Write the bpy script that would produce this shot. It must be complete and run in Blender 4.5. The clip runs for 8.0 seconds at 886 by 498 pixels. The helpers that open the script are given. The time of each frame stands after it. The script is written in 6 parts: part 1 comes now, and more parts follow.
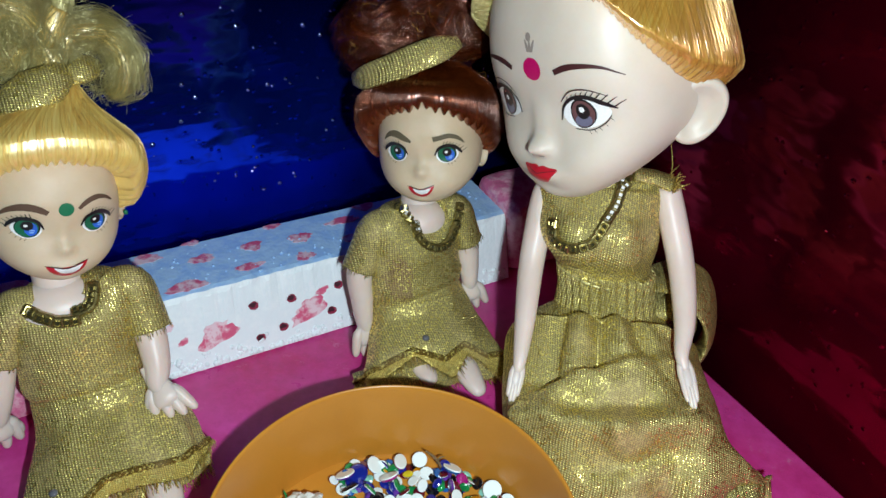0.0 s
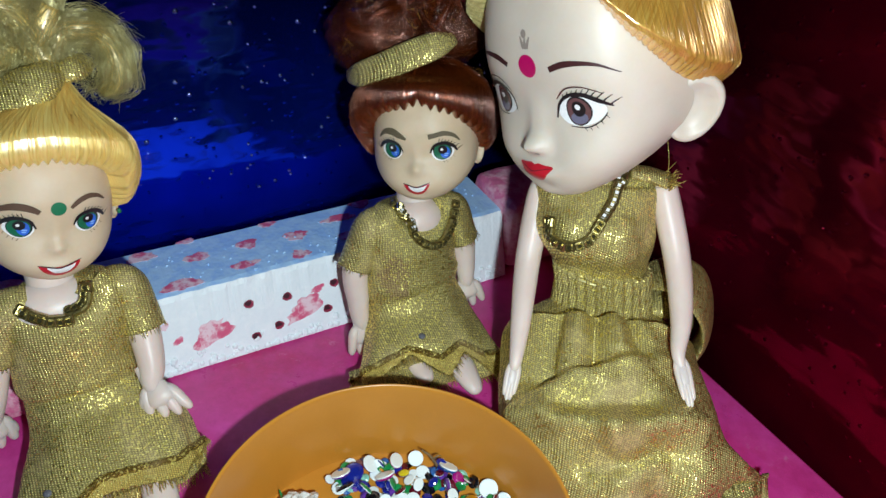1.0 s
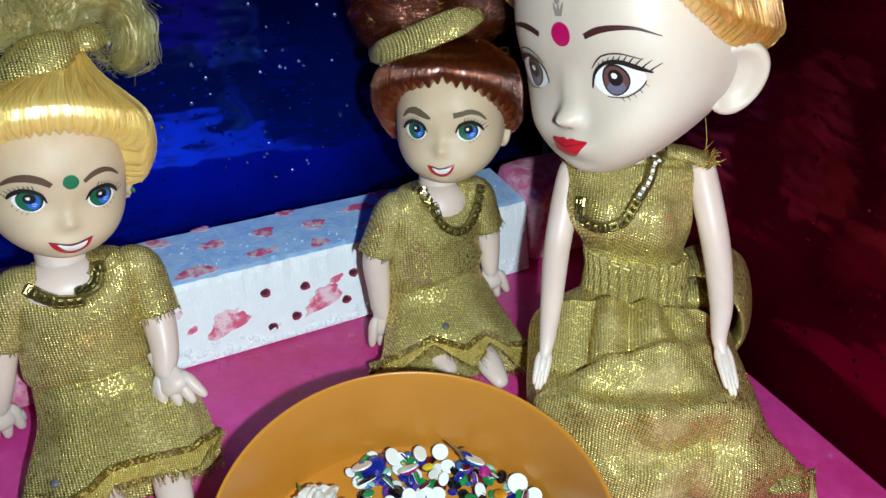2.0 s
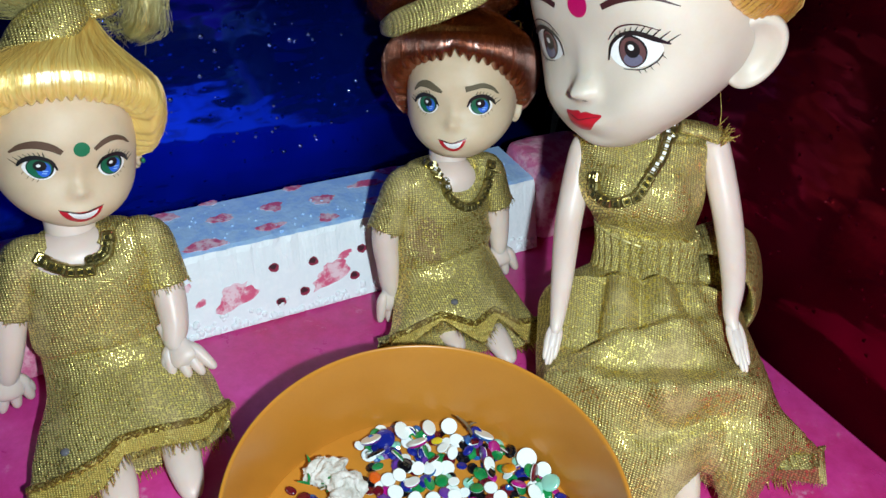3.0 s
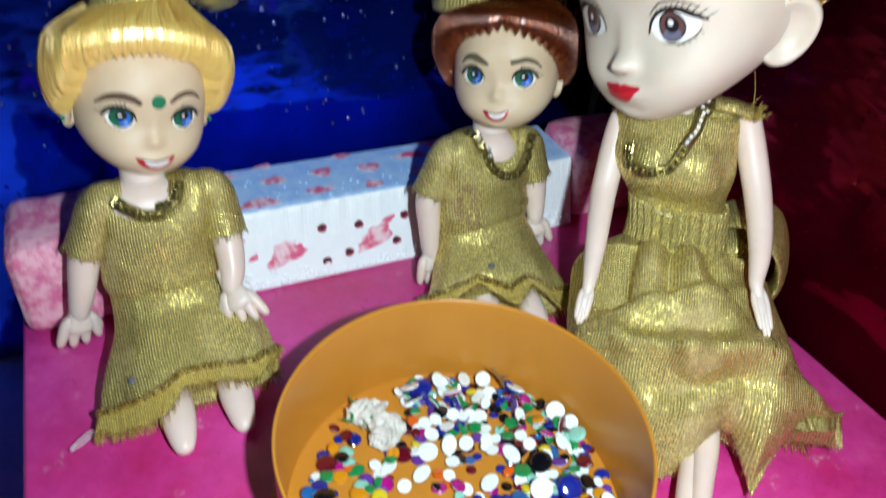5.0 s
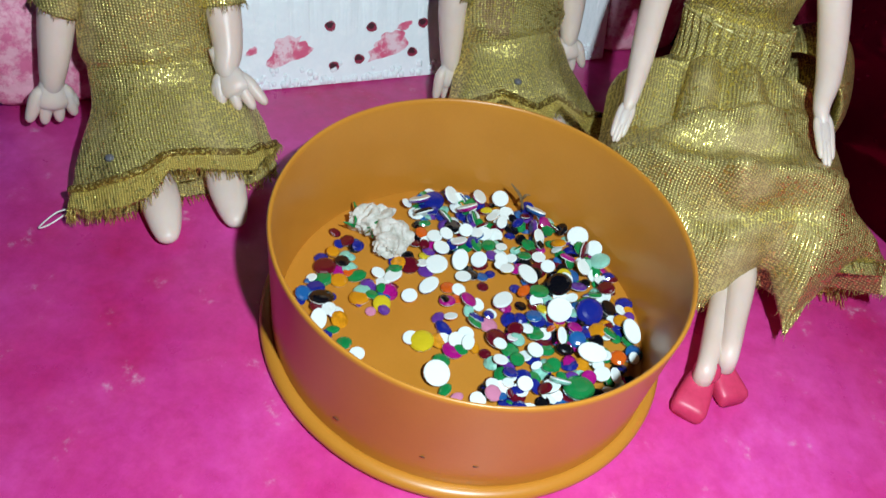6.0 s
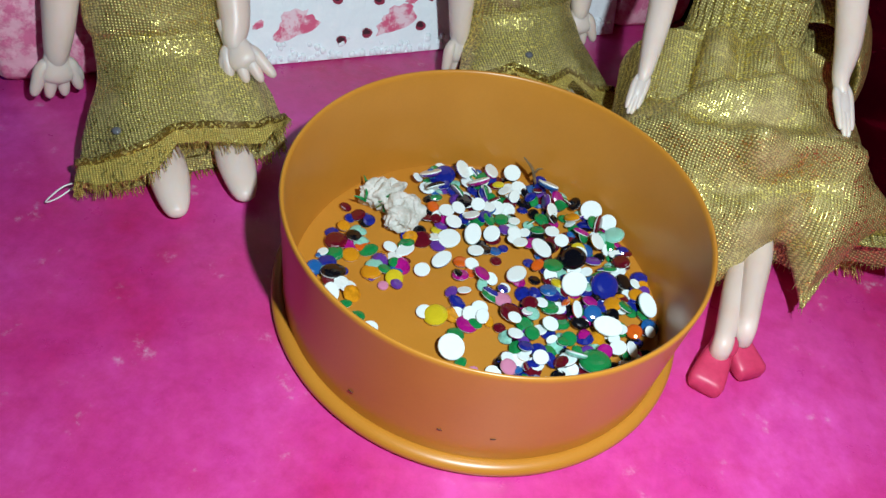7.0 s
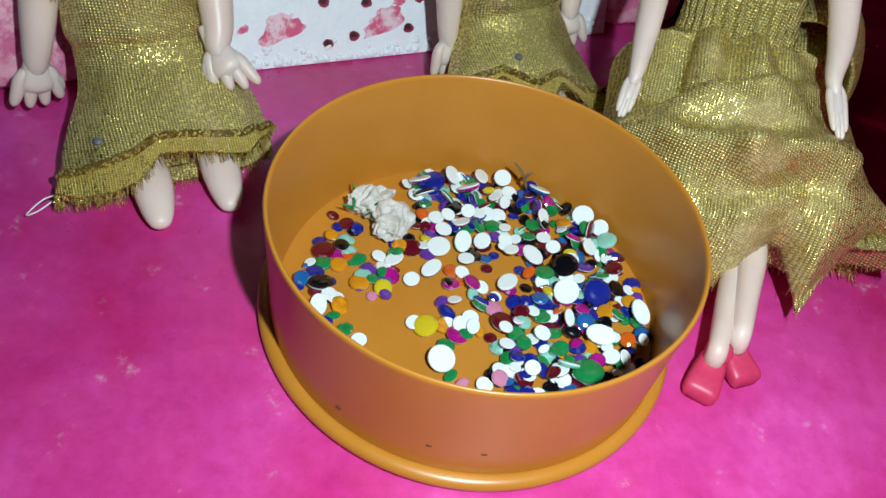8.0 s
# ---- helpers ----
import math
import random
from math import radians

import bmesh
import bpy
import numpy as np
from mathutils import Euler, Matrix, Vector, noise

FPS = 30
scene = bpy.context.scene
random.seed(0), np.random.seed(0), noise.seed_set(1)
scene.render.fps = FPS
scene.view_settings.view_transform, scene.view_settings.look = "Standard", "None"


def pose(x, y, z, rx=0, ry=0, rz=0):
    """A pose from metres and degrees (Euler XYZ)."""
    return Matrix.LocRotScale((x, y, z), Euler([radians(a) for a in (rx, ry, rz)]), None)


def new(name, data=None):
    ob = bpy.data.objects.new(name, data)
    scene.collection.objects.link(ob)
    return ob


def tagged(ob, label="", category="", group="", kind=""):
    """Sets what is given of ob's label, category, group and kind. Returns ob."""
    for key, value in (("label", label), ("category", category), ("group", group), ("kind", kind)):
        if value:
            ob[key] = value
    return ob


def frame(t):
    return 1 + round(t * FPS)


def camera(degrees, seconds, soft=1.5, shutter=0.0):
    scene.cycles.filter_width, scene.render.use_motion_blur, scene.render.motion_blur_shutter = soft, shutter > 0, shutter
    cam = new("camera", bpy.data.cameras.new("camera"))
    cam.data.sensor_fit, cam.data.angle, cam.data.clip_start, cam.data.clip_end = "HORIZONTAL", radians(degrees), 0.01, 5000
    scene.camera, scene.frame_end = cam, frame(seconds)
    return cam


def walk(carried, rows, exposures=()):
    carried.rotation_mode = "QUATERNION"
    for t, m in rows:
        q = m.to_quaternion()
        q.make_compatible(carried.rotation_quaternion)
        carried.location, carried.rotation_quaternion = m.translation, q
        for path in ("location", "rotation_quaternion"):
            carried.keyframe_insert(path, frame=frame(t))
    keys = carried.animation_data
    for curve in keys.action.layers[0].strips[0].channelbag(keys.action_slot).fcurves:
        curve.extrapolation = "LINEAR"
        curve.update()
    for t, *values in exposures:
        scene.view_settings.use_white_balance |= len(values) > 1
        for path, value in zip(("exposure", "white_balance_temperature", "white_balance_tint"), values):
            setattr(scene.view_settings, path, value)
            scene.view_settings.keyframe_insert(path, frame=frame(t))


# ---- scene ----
cam = camera(63.53, 8.0, soft=1.5, shutter=0.5)
# seconds, eye in metres, yaw, pitch, roll in degrees
ROWS = [
    (0.0, 0.0146, -0.1063, 0.2027, 4.44, -36.07, 4.77),
    (0.5, 0.0155, -0.1046, 0.2042, 4.30, -36.29, 4.55),
    (1.0, 0.0153, -0.1047, 0.2029, 4.24, -36.45, 4.76),
    (1.2, 0.0168, -0.1035, 0.2025, 4.64, -36.47, 4.55),
    (1.5, 0.0092, -0.1040, 0.1880, 4.75, -35.04, 4.22),
    (1.7, 0.0110, -0.1033, 0.1877, 5.18, -35.09, 4.01),
    (2.8, 0.0094, -0.1043, 0.1847, 5.32, -35.74, 4.70),
    (3.0, 0.0080, -0.1052, 0.1835, 5.24, -36.19, 4.84),
    (3.2, 0.0086, -0.1044, 0.1890, 6.08, -36.03, 3.08),
    (3.4, 0.0147, -0.1099, 0.2011, 8.30, -34.40, 0.68),
    (3.5, 0.0147, -0.1142, 0.2068, 8.76, -33.79, 0.06),
    (4.0, 0.0114, -0.1160, 0.2073, 8.93, -33.78, 0.30),
    (4.5, 0.0138, -0.1189, 0.2066, 9.88, -34.10, 0.34),
    (4.8, 0.0078, -0.1235, 0.1902, 8.60, -35.61, 4.03),
    (5.0, 0.0068, -0.1239, 0.1823, 7.95, -36.64, 5.50),
    (5.2, 0.0052, -0.1230, 0.1690, 6.75, -39.11, 8.11),
    (6.3, 0.0014, -0.1246, 0.1435, 5.09, -45.36, 12.13),
    (6.5, 0.0004, -0.1254, 0.1418, 5.00, -45.54, 12.18),
    (7.0, 0.0000, -0.1248, 0.1406, 4.95, -45.86, 12.00),
    (7.5, 0.0001, -0.1233, 0.1398, 4.79, -46.32, 12.00),
    (8.0, 0.0005, -0.1200, 0.1409, 4.37, -46.14, 11.68),
]
walk(cam, [(t, pose(x, y, z, 90 + pitch, 0, yaw) @ pose(0, 0, 0, 0, 0, roll)) for t, x, y, z, yaw, pitch, roll in ROWS],
     exposures=[(0.0, -0.36), (1.0, -0.33), (1.5, -0.18), (3.0, -0.18), (3.5, -0.2), (4.0, -0.12), (4.5, -0.08), (5.0, -0.08), (5.2, -0.12), (6.3, -0.40), (8.0, -0.42)])

# ---- light: a dark room, lit by the small white lamp held beside the lens ----
world = bpy.data.worlds.new("dark_room")
scene.world = world
world.use_nodes = True
world.node_tree.nodes["Background"].inputs[0].default_value = (0.25, 0.35, 0.8, 1)
world.node_tree.nodes["Background"].inputs[1].default_value = 0.02


def lamp(name, place, watts, radius, colour):
    data = bpy.data.lights.new(name, "POINT")
    data.energy, data.shadow_soft_size, data.color = watts, radius, colour
    ob = new(name, data)
    ob.location = place
    return ob


lamp("torch_lamp", (0.044, -0.116, 0.191), 3.52, 0.004, (0.78, 0.93, 1.0))

# ---- materials ----


def nodes_of(name):
    m = bpy.data.materials.new(name)
    m.use_nodes = True
    t = m.node_tree
    return m, t, t.nodes["Principled BSDF"]


def add(t, kind, **values):
    n = t.nodes.new(kind)
    for k, v in values.items():
        n.inputs[k.replace("_", " ")].default_value = v
    return n


def ramp(t, fac, stops):
    r = t.nodes.new("ShaderNodeValToRGB")
    e = r.color_ramp.elements
    while len(e) < len(stops):
        e.new(0.5)
    for k, (p, c) in zip(e, stops):
        k.position, k.color = p, (*c, 1)
    t.links.new(fac, r.inputs[0])
    return r.outputs[0]


def mix(t, fac, a, b, mode="MIX"):
    n = t.nodes.new("ShaderNodeMix")
    n.data_type, n.blend_type = "RGBA", mode
    for v, i in ((fac, 0), (a, 6), (b, 7)):
        if isinstance(v, (int, float)):
            n.inputs[i].default_value = v
        elif isinstance(v, tuple):
            n.inputs[i].default_value = (*v, 1)
        else:
            t.links.new(v, n.inputs[i])
    return n.outputs[2]


def coords(t, which="Object", scale=(1, 1, 1)):
    c = t.nodes.new("ShaderNodeTexCoord")
    m = t.nodes.new("ShaderNodeMapping")
    m.inputs["Scale"].default_value = scale
    t.links.new(c.outputs[which], m.inputs["Vector"])
    return m.outputs[0]


def noise_of(t, vec, scale, detail=4.0, rough=0.55):
    n = add(t, "ShaderNodeTexNoise", Scale=scale, Detail=detail, Roughness=rough)
    t.links.new(vec, n.inputs["Vector"])
    return n.outputs["Fac"]


def bump(t, p, height, strength, distance):
    b = add(t, "ShaderNodeBump", Strength=strength, Distance=distance)
    t.links.new(height, b.inputs["Height"])
    t.links.new(b.outputs[0], p.inputs["Normal"])
    return b


def surface(name, dark, light, rough, coarse=60.0, fine=900.0, metal=0.0, relief=0.00012, sheen=0.0, sss=0.0, coat=0.0, grain=0.14):
    """A surface with stains at a coarse scale and grain at a fine one."""
    m, t, p = nodes_of(name)
    v = coords(t)
    big, small = noise_of(t, v, coarse), noise_of(t, v, fine, 3)
    col = ramp(t, big, [(0.3, dark), (0.7, light)])
    t.links.new(mix(t, grain, col, ramp(t, small, [(0.35, (0.3, 0.3, 0.3)), (0.65, (0.8, 0.8, 0.8))]), "OVERLAY"), p.inputs["Base Color"])
    r = t.nodes.new("ShaderNodeMapRange")
    r.inputs["To Min"].default_value, r.inputs["To Max"].default_value = rough - 0.07, rough + 0.09
    t.links.new(big, r.inputs["Value"])
    t.links.new(r.outputs[0], p.inputs["Roughness"])
    p.inputs["Metallic"].default_value = metal
    p.inputs["Sheen Weight"].default_value = sheen
    p.inputs["Coat Weight"].default_value = coat
    p.inputs["Subsurface Weight"].default_value = sss
    p.inputs["Subsurface Radius"].default_value = (0.004, 0.002, 0.0012)
    p.inputs["Subsurface Scale"].default_value = 0.6
    if relief:
        bump(t, p, small, 0.5, relief)
    return m


def plain(name, colour, rough=0.4, metal=0.0):
    m, t, p = nodes_of(name)
    v = coords(t)
    n = noise_of(t, v, 1500, 2)
    t.links.new(mix(t, n, tuple(0.82 * c for c in colour), tuple(min(1, 1.12 * c) for c in colour)), p.inputs["Base Color"])
    p.inputs["Roughness"].default_value, p.inputs["Metallic"].default_value = rough, metal
    return m


def gold_cloth(name, dull, bright, thread=335.0):
    """Woven metallic cloth: gold threads over a dull warp, with glinting flecks."""
    m, t, p = nodes_of(name)
    # the threads run across the doll and down her dress, a little crooked
    place = t.nodes.new("ShaderNodeSeparateXYZ")
    t.links.new(coords(t), place.inputs[0])
    sway = noise_of(t, coords(t), 45, 2)
    across = t.nodes.new("ShaderNodeMath")
    across.operation = "MULTIPLY_ADD"
    across.inputs[1].default_value = 0.0022
    t.links.new(sway, across.inputs[0])
    t.links.new(place.outputs[0], across.inputs[2])
    down = t.nodes.new("ShaderNodeMath")
    down.operation = "ADD"
    t.links.new(place.outputs[1], down.inputs[0])
    t.links.new(place.outputs[2], down.inputs[1])
    tilt = t.nodes.new("ShaderNodeMath")
    tilt.operation = "MULTIPLY_ADD"
    tilt.inputs[1].default_value = 0.35
    t.links.new(across.outputs[0], tilt.inputs[0])
    t.links.new(down.outputs[0], tilt.inputs[2])
    both = t.nodes.new("ShaderNodeCombineXYZ")
    t.links.new(across.outputs[0], both.inputs[0])
    t.links.new(tilt.outputs[0], both.inputs[1])
    waves = []
    for direction in ("X", "Y"):
        w = add(t, "ShaderNodeTexWave", Scale=thread if direction == "Y" else thread * 1.15, Distortion=0.35, Detail=2.0)
        w.inputs["Detail Scale"].default_value = 3.0
        w.bands_direction = direction
        t.links.new(both.outputs[0], w.inputs["Vector"])
        waves.append(w.outputs["Fac"])
    weave = t.nodes.new("ShaderNodeMath")
    weave.operation = "MULTIPLY"
    t.links.new(waves[0], weave.inputs[0])
    t.links.new(waves[1], weave.inputs[1])
    fleck = add(t, "ShaderNodeTexVoronoi", Scale=1700.0)
    t.links.new(coords(t), fleck.inputs["Vector"])
    split = t.nodes.new("ShaderNodeSeparateColor")
    t.links.new(fleck.outputs["Color"], split.inputs[0])
    glint = ramp(t, split.outputs[2], [(0.68, (0, 0, 0)), (0.78, (1, 1, 1))])
    big = noise_of(t, coords(t), 110, 4)
    worn = ramp(t, noise_of(t, coords(t), 38, 4, 0.6), [(0.56, (0, 0, 0)), (0.68, (1, 1, 1))])
    col = ramp(t, weave.outputs[0], [(0.05, dull), (0.55, bright)])
    col = mix(t, 0.5, col, ramp(t, big, [(0.3, (0.36, 0.36, 0.36)), (0.7, (0.62, 0.62, 0.62))]), "OVERLAY")
    dusty = mix(t, 0.8, col, (0.46, 0.33, 0.16))
    col = mix(t, glint, col, (0.95, 0.82, 0.28))
    t.links.new(mix(t, mix(t, 0.7, (0.0, 0.0, 0.0), worn), col, dusty), p.inputs["Base Color"])
    shine = ramp(t, glint, [(0.0, (0.45, 0.45, 0.45)), (1.0, (1, 1, 1))])
    t.links.new(mix(t, worn, shine, (0.10, 0.10, 0.10)), p.inputs["Metallic"])
    t.links.new(ramp(t, glint, [(0.0, (0.44, 0.44, 0.44)), (1.0, (0.34, 0.34, 0.34))]), p.inputs["Roughness"])
    h = t.nodes.new("ShaderNodeMath")
    h.operation = "MULTIPLY_ADD"
    h.inputs[1].default_value = 0.5
    t.links.new(split.outputs[0], h.inputs[0])
    t.links.new(weave.outputs[0], h.inputs[2])
    bump(t, p, h.outputs[0], 0.8, 0.0003)
    return m


def hair_of(name, dark, light, rough=0.32, metal=0.0, gloss=1.8, tint=(1.0, 0.96, 0.80), relief=0.00022):
    """Combed synthetic hair: fine streaks along its length and a band of gloss across it."""
    m, t, p = nodes_of(name)
    v = coords(t, "UV", (2400, 22, 1))
    s = noise_of(t, v, 1.0, 5, 0.6)
    big = noise_of(t, coords(t), 120, 3)
    col = ramp(t, s, [(0.3, dark), (0.68, light)])
    t.links.new(mix(t, 0.35, col, ramp(t, big, [(0.3, (0.32, 0.32, 0.32)), (0.7, (0.68, 0.68, 0.68))]), "OVERLAY"), p.inputs["Base Color"])
    p.inputs["Roughness"].default_value = rough
    p.inputs["Metallic"].default_value = metal
    p.inputs["Specular IOR Level"].default_value = 0.7
    p.inputs["Anisotropic"].default_value = 0.85
    along = t.nodes.new("ShaderNodeTangent")
    along.direction_type = "UV_MAP"
    t.links.new(along.outputs[0], p.inputs["Tangent"])
    p.inputs["Coat Weight"].default_value = 0.7
    p.inputs["Coat IOR"].default_value = gloss
    p.inputs["Coat Roughness"].default_value = rough
    p.inputs["Coat Tint"].default_value = (*tint, 1)
    bump(t, p, s, 0.5, relief)
    return m


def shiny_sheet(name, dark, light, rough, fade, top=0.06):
    """Metallic plastic sheet with soft creases, its reflections put into the colour: bright low down, dark along and up
    it; fade: where along it, in metres, the colour is darkest and where fullest.
    """
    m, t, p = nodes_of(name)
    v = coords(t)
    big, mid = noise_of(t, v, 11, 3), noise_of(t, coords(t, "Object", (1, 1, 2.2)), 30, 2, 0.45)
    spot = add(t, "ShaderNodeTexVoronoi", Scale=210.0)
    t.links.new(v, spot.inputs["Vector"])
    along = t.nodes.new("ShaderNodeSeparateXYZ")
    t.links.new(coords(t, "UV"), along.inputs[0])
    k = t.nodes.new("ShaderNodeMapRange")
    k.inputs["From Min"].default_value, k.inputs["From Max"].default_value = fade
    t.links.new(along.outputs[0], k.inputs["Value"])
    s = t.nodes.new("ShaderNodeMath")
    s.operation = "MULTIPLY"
    # darker upward: the dark room's reflection is put into the colour
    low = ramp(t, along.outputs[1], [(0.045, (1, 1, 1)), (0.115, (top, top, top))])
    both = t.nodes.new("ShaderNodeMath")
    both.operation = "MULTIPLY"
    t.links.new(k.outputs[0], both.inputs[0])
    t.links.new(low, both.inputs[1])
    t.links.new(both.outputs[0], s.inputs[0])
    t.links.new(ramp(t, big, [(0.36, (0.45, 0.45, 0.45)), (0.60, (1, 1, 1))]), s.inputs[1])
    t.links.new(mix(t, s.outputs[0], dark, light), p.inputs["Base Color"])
    p.inputs["Metallic"].default_value, p.inputs["Roughness"].default_value = 0.88, rough
    h = t.nodes.new("ShaderNodeMath")
    h.operation = "MULTIPLY_ADD"
    h.inputs[1].default_value = 0.8
    pick = t.nodes.new("ShaderNodeSeparateColor")
    t.links.new(spot.outputs["Color"], pick.inputs[0])
    few = t.nodes.new("ShaderNodeMath")
    few.operation = "MULTIPLY"
    t.links.new(ramp(t, pick.outputs[0], [(0.12, (0, 0, 0)), (0.18, (1, 1, 1))]), few.inputs[0])
    dent = ramp(t, spot.outputs["Distance"], [(0.0, (1, 1, 1)), (0.20, (0, 0, 0))])
    dent.node.color_ramp.interpolation = "EASE"
    t.links.new(dent, few.inputs[1])
    t.links.new(few.outputs[0], h.inputs[0])
    t.links.new(mid, h.inputs[2])
    bump(t, p, h.outputs[0], 0.24, 0.005)
    return m


def painted_foam(name, ground, paint, amount, pits=0.45, size=560.0):
    """Polystyrene of pressed beads, brushed with paint that leaves the pits bare."""
    m, t, p = nodes_of(name)
    v = coords(t)
    cell = add(t, "ShaderNodeTexVoronoi", Scale=size)
    t.links.new(v, cell.inputs["Vector"])
    n = noise_of(t, v, 160, 5, 0.7)
    t.links.new(mix(t, ramp(t, n, [(amount, (0, 0, 0)), (amount + 0.12, (1, 1, 1))]), ground, paint), p.inputs["Base Color"])
    p.inputs["Roughness"].default_value = 0.55
    inv = t.nodes.new("ShaderNodeMath")
    inv.operation = "SUBTRACT"
    inv.inputs[0].default_value = 1.0
    t.links.new(cell.outputs["Distance"], inv.inputs[1])
    bump(t, p, inv.outputs[0], pits, 0.0003)
    return m


def scuffed_pink(name):
    """Glossy pink paint, redder in patches, with rubbed pale scuffs."""
    m, t, p = nodes_of(name)
    v = coords(t)
    big, mid, small = noise_of(t, v, 17, 4), noise_of(t, v, 75, 5, 0.65), noise_of(t, v, 600, 3)
    col = mix(t, ramp(t, big, [(0.36, (0, 0, 0)), (0.66, (1, 1, 1))]), (0.60, 0.024, 0.165), (0.80, 0.090, 0.43))
    col = mix(t, ramp(t, mid, [(0.40, (0.5, 0.5, 0.5)), (0.62, (0, 0, 0))]), col, (0.60, 0.035, 0.26))
    scuff = t.nodes.new("ShaderNodeMath")
    scuff.operation = "MULTIPLY"
    t.links.new(ramp(t, mid, [(0.58, (0, 0, 0)), (0.66, (1, 1, 1))]), scuff.inputs[0])
    t.links.new(ramp(t, noise_of(t, v, 260, 4, 0.7), [(0.52, (0, 0, 0)), (0.68, (0.55, 0.55, 0.55))]), scuff.inputs[1])
    col = mix(t, 0.35, col, ramp(t, noise_of(t, v, 210, 6, 0.75), [(0.30, (0.22, 0.22, 0.22)), (0.62, (0.68, 0.68, 0.68))]), "OVERLAY")
    t.links.new(mix(t, scuff.outputs[0], col, (0.78, 0.50, 0.66)), p.inputs["Base Color"])
    t.links.new(ramp(t, mid, [(0.3, (0.24, 0.24, 0.24)), (0.7, (0.46, 0.46, 0.46))]), p.inputs["Roughness"])
    bump(t, p, small, 0.25, 0.00012)
    return m


SKIN = surface("ivory_vinyl", (0.59, 0.445, 0.29), (0.66, 0.51, 0.35), 0.52, 80, 1200, sss=0.25, relief=0.0, grain=0.02)
SKIN_PALE = surface("pale_vinyl", (0.60, 0.51, 0.41), (0.65, 0.56, 0.46), 0.44, 60, 1200, sss=0.25, relief=0.0, grain=0.02)
LIMB = surface("pink_vinyl", (0.72, 0.56, 0.48), (0.78, 0.63, 0.555), 0.40, 80, 1200, sss=0.25, relief=0.0, grain=0.02)
GOLD = gold_cloth("gold_woven_cloth", (0.29, 0.225, 0.075), (0.76, 0.65, 0.23))
WORN = gold_cloth("worn_brown_cloth", (0.26, 0.17, 0.065), (0.58, 0.42, 0.18))
TRIM = gold_cloth("gold_braid", (0.42, 0.28, 0.05), (1.0, 0.80, 0.22), 420.0)
GOLD_DARK = gold_cloth("dark_gold_cord", (0.10, 0.055, 0.006), (0.42, 0.26, 0.03), 700.0)
BLONDE = hair_of("blonde_doll_hair", (0.80, 0.46, 0.07), (1.0, 0.82, 0.30), 0.36, 0.25, 2.4, (1.0, 0.98, 0.84), 0.00004)
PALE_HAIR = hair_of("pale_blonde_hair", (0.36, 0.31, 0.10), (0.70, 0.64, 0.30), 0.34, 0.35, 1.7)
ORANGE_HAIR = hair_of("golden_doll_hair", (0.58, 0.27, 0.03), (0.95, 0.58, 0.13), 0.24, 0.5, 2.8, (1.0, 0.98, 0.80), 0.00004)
AUBURN = hair_of("auburn_doll_hair", (0.014, 0.003, 0.001), (0.36, 0.082, 0.010), 0.25, 0.6, 1.9, (1.0, 0.62, 0.26), 0.00012)
WHITE = plain("white_paint", (0.85, 0.85, 0.83), 0.3)
BLACK = plain("black_paint", (0.012, 0.01, 0.012), 0.3)
BROWN = plain("brown_paint", (0.10, 0.045, 0.02), 0.5)
MAROON = plain("maroon_paint", (0.05, 0.010, 0.010), 0.5)
RED = plain("red_lip_paint", (0.50, 0.012, 0.025), 0.3)
MAGENTA = plain("magenta_dot", (0.50, 0.0, 0.10), 0.4)
GREEN = plain("green_dot", (0.01, 0.16, 0.07), 0.4)
IRIS_BLUE = plain("blue_iris", (0.03, 0.13, 0.60), 0.3)
IRIS_GREEN = plain("green_iris", (0.012, 0.13, 0.065), 0.3)
IRIS_BROWN = plain("brown_iris", (0.13, 0.06, 0.06), 0.2)
IRIS_GREY = plain("grey_blue_iris", (0.15, 0.14, 0.20), 0.2)
BROW = plain("soft_brown_brow_paint", (0.105, 0.055, 0.032), 0.7)
OLIVE_BROW = plain("olive_brow_paint", (0.115, 0.090, 0.050), 0.7)
IRIS_PALE = plain("pale_blue_iris_paint", (0.30, 0.50, 0.85), 0.3)
SHADE = plain("rubbed_mark_and_nostril_shade", (0.30, 0.24, 0.20), 0.5)
SHOE = surface("red_shoe_plastic", (0.58, 0.035, 0.10), (0.64, 0.055, 0.14), 0.40, relief=0.00002)
PINK = scuffed_pink("pink_painted_board")
ORANGE = surface("orange_plastic", (0.50, 0.200, 0.022), (0.55, 0.228, 0.028), 0.30, 40, 1400, relief=0.0, grain=0.03)
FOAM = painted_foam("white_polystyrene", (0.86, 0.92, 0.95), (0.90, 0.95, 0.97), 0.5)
# blue light bounced off the backdrop sheet is put into this foam colour
FOAM_TOP = painted_foam("polystyrene_with_blue_bounce", (0.44, 0.67, 0.94), (0.34, 0.57, 0.92), 0.46)
FOAM_PINK = painted_foam("pink_painted_polystyrene", (0.86, 0.44, 0.54), (0.71, 0.17, 0.32), 0.44, 1.0, 330.0)
BLOT = painted_foam("pink_brushed_paint", (0.86, 0.62, 0.68), (0.70, 0.11, 0.22), 0.44)
DOT = plain("dark_red_dot", (0.30, 0.020, 0.06), 0.5)
PIT_SHADE = plain("painted_pit_shade", (0.05, 0.003, 0.012), 0.6)
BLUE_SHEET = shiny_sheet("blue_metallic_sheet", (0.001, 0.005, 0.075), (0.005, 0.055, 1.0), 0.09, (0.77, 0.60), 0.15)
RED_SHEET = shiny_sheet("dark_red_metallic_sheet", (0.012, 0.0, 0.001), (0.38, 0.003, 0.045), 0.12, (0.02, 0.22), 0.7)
FOIL = plain("glint_foil", (0.36, 0.46, 1.0), 0.16, 1.0)
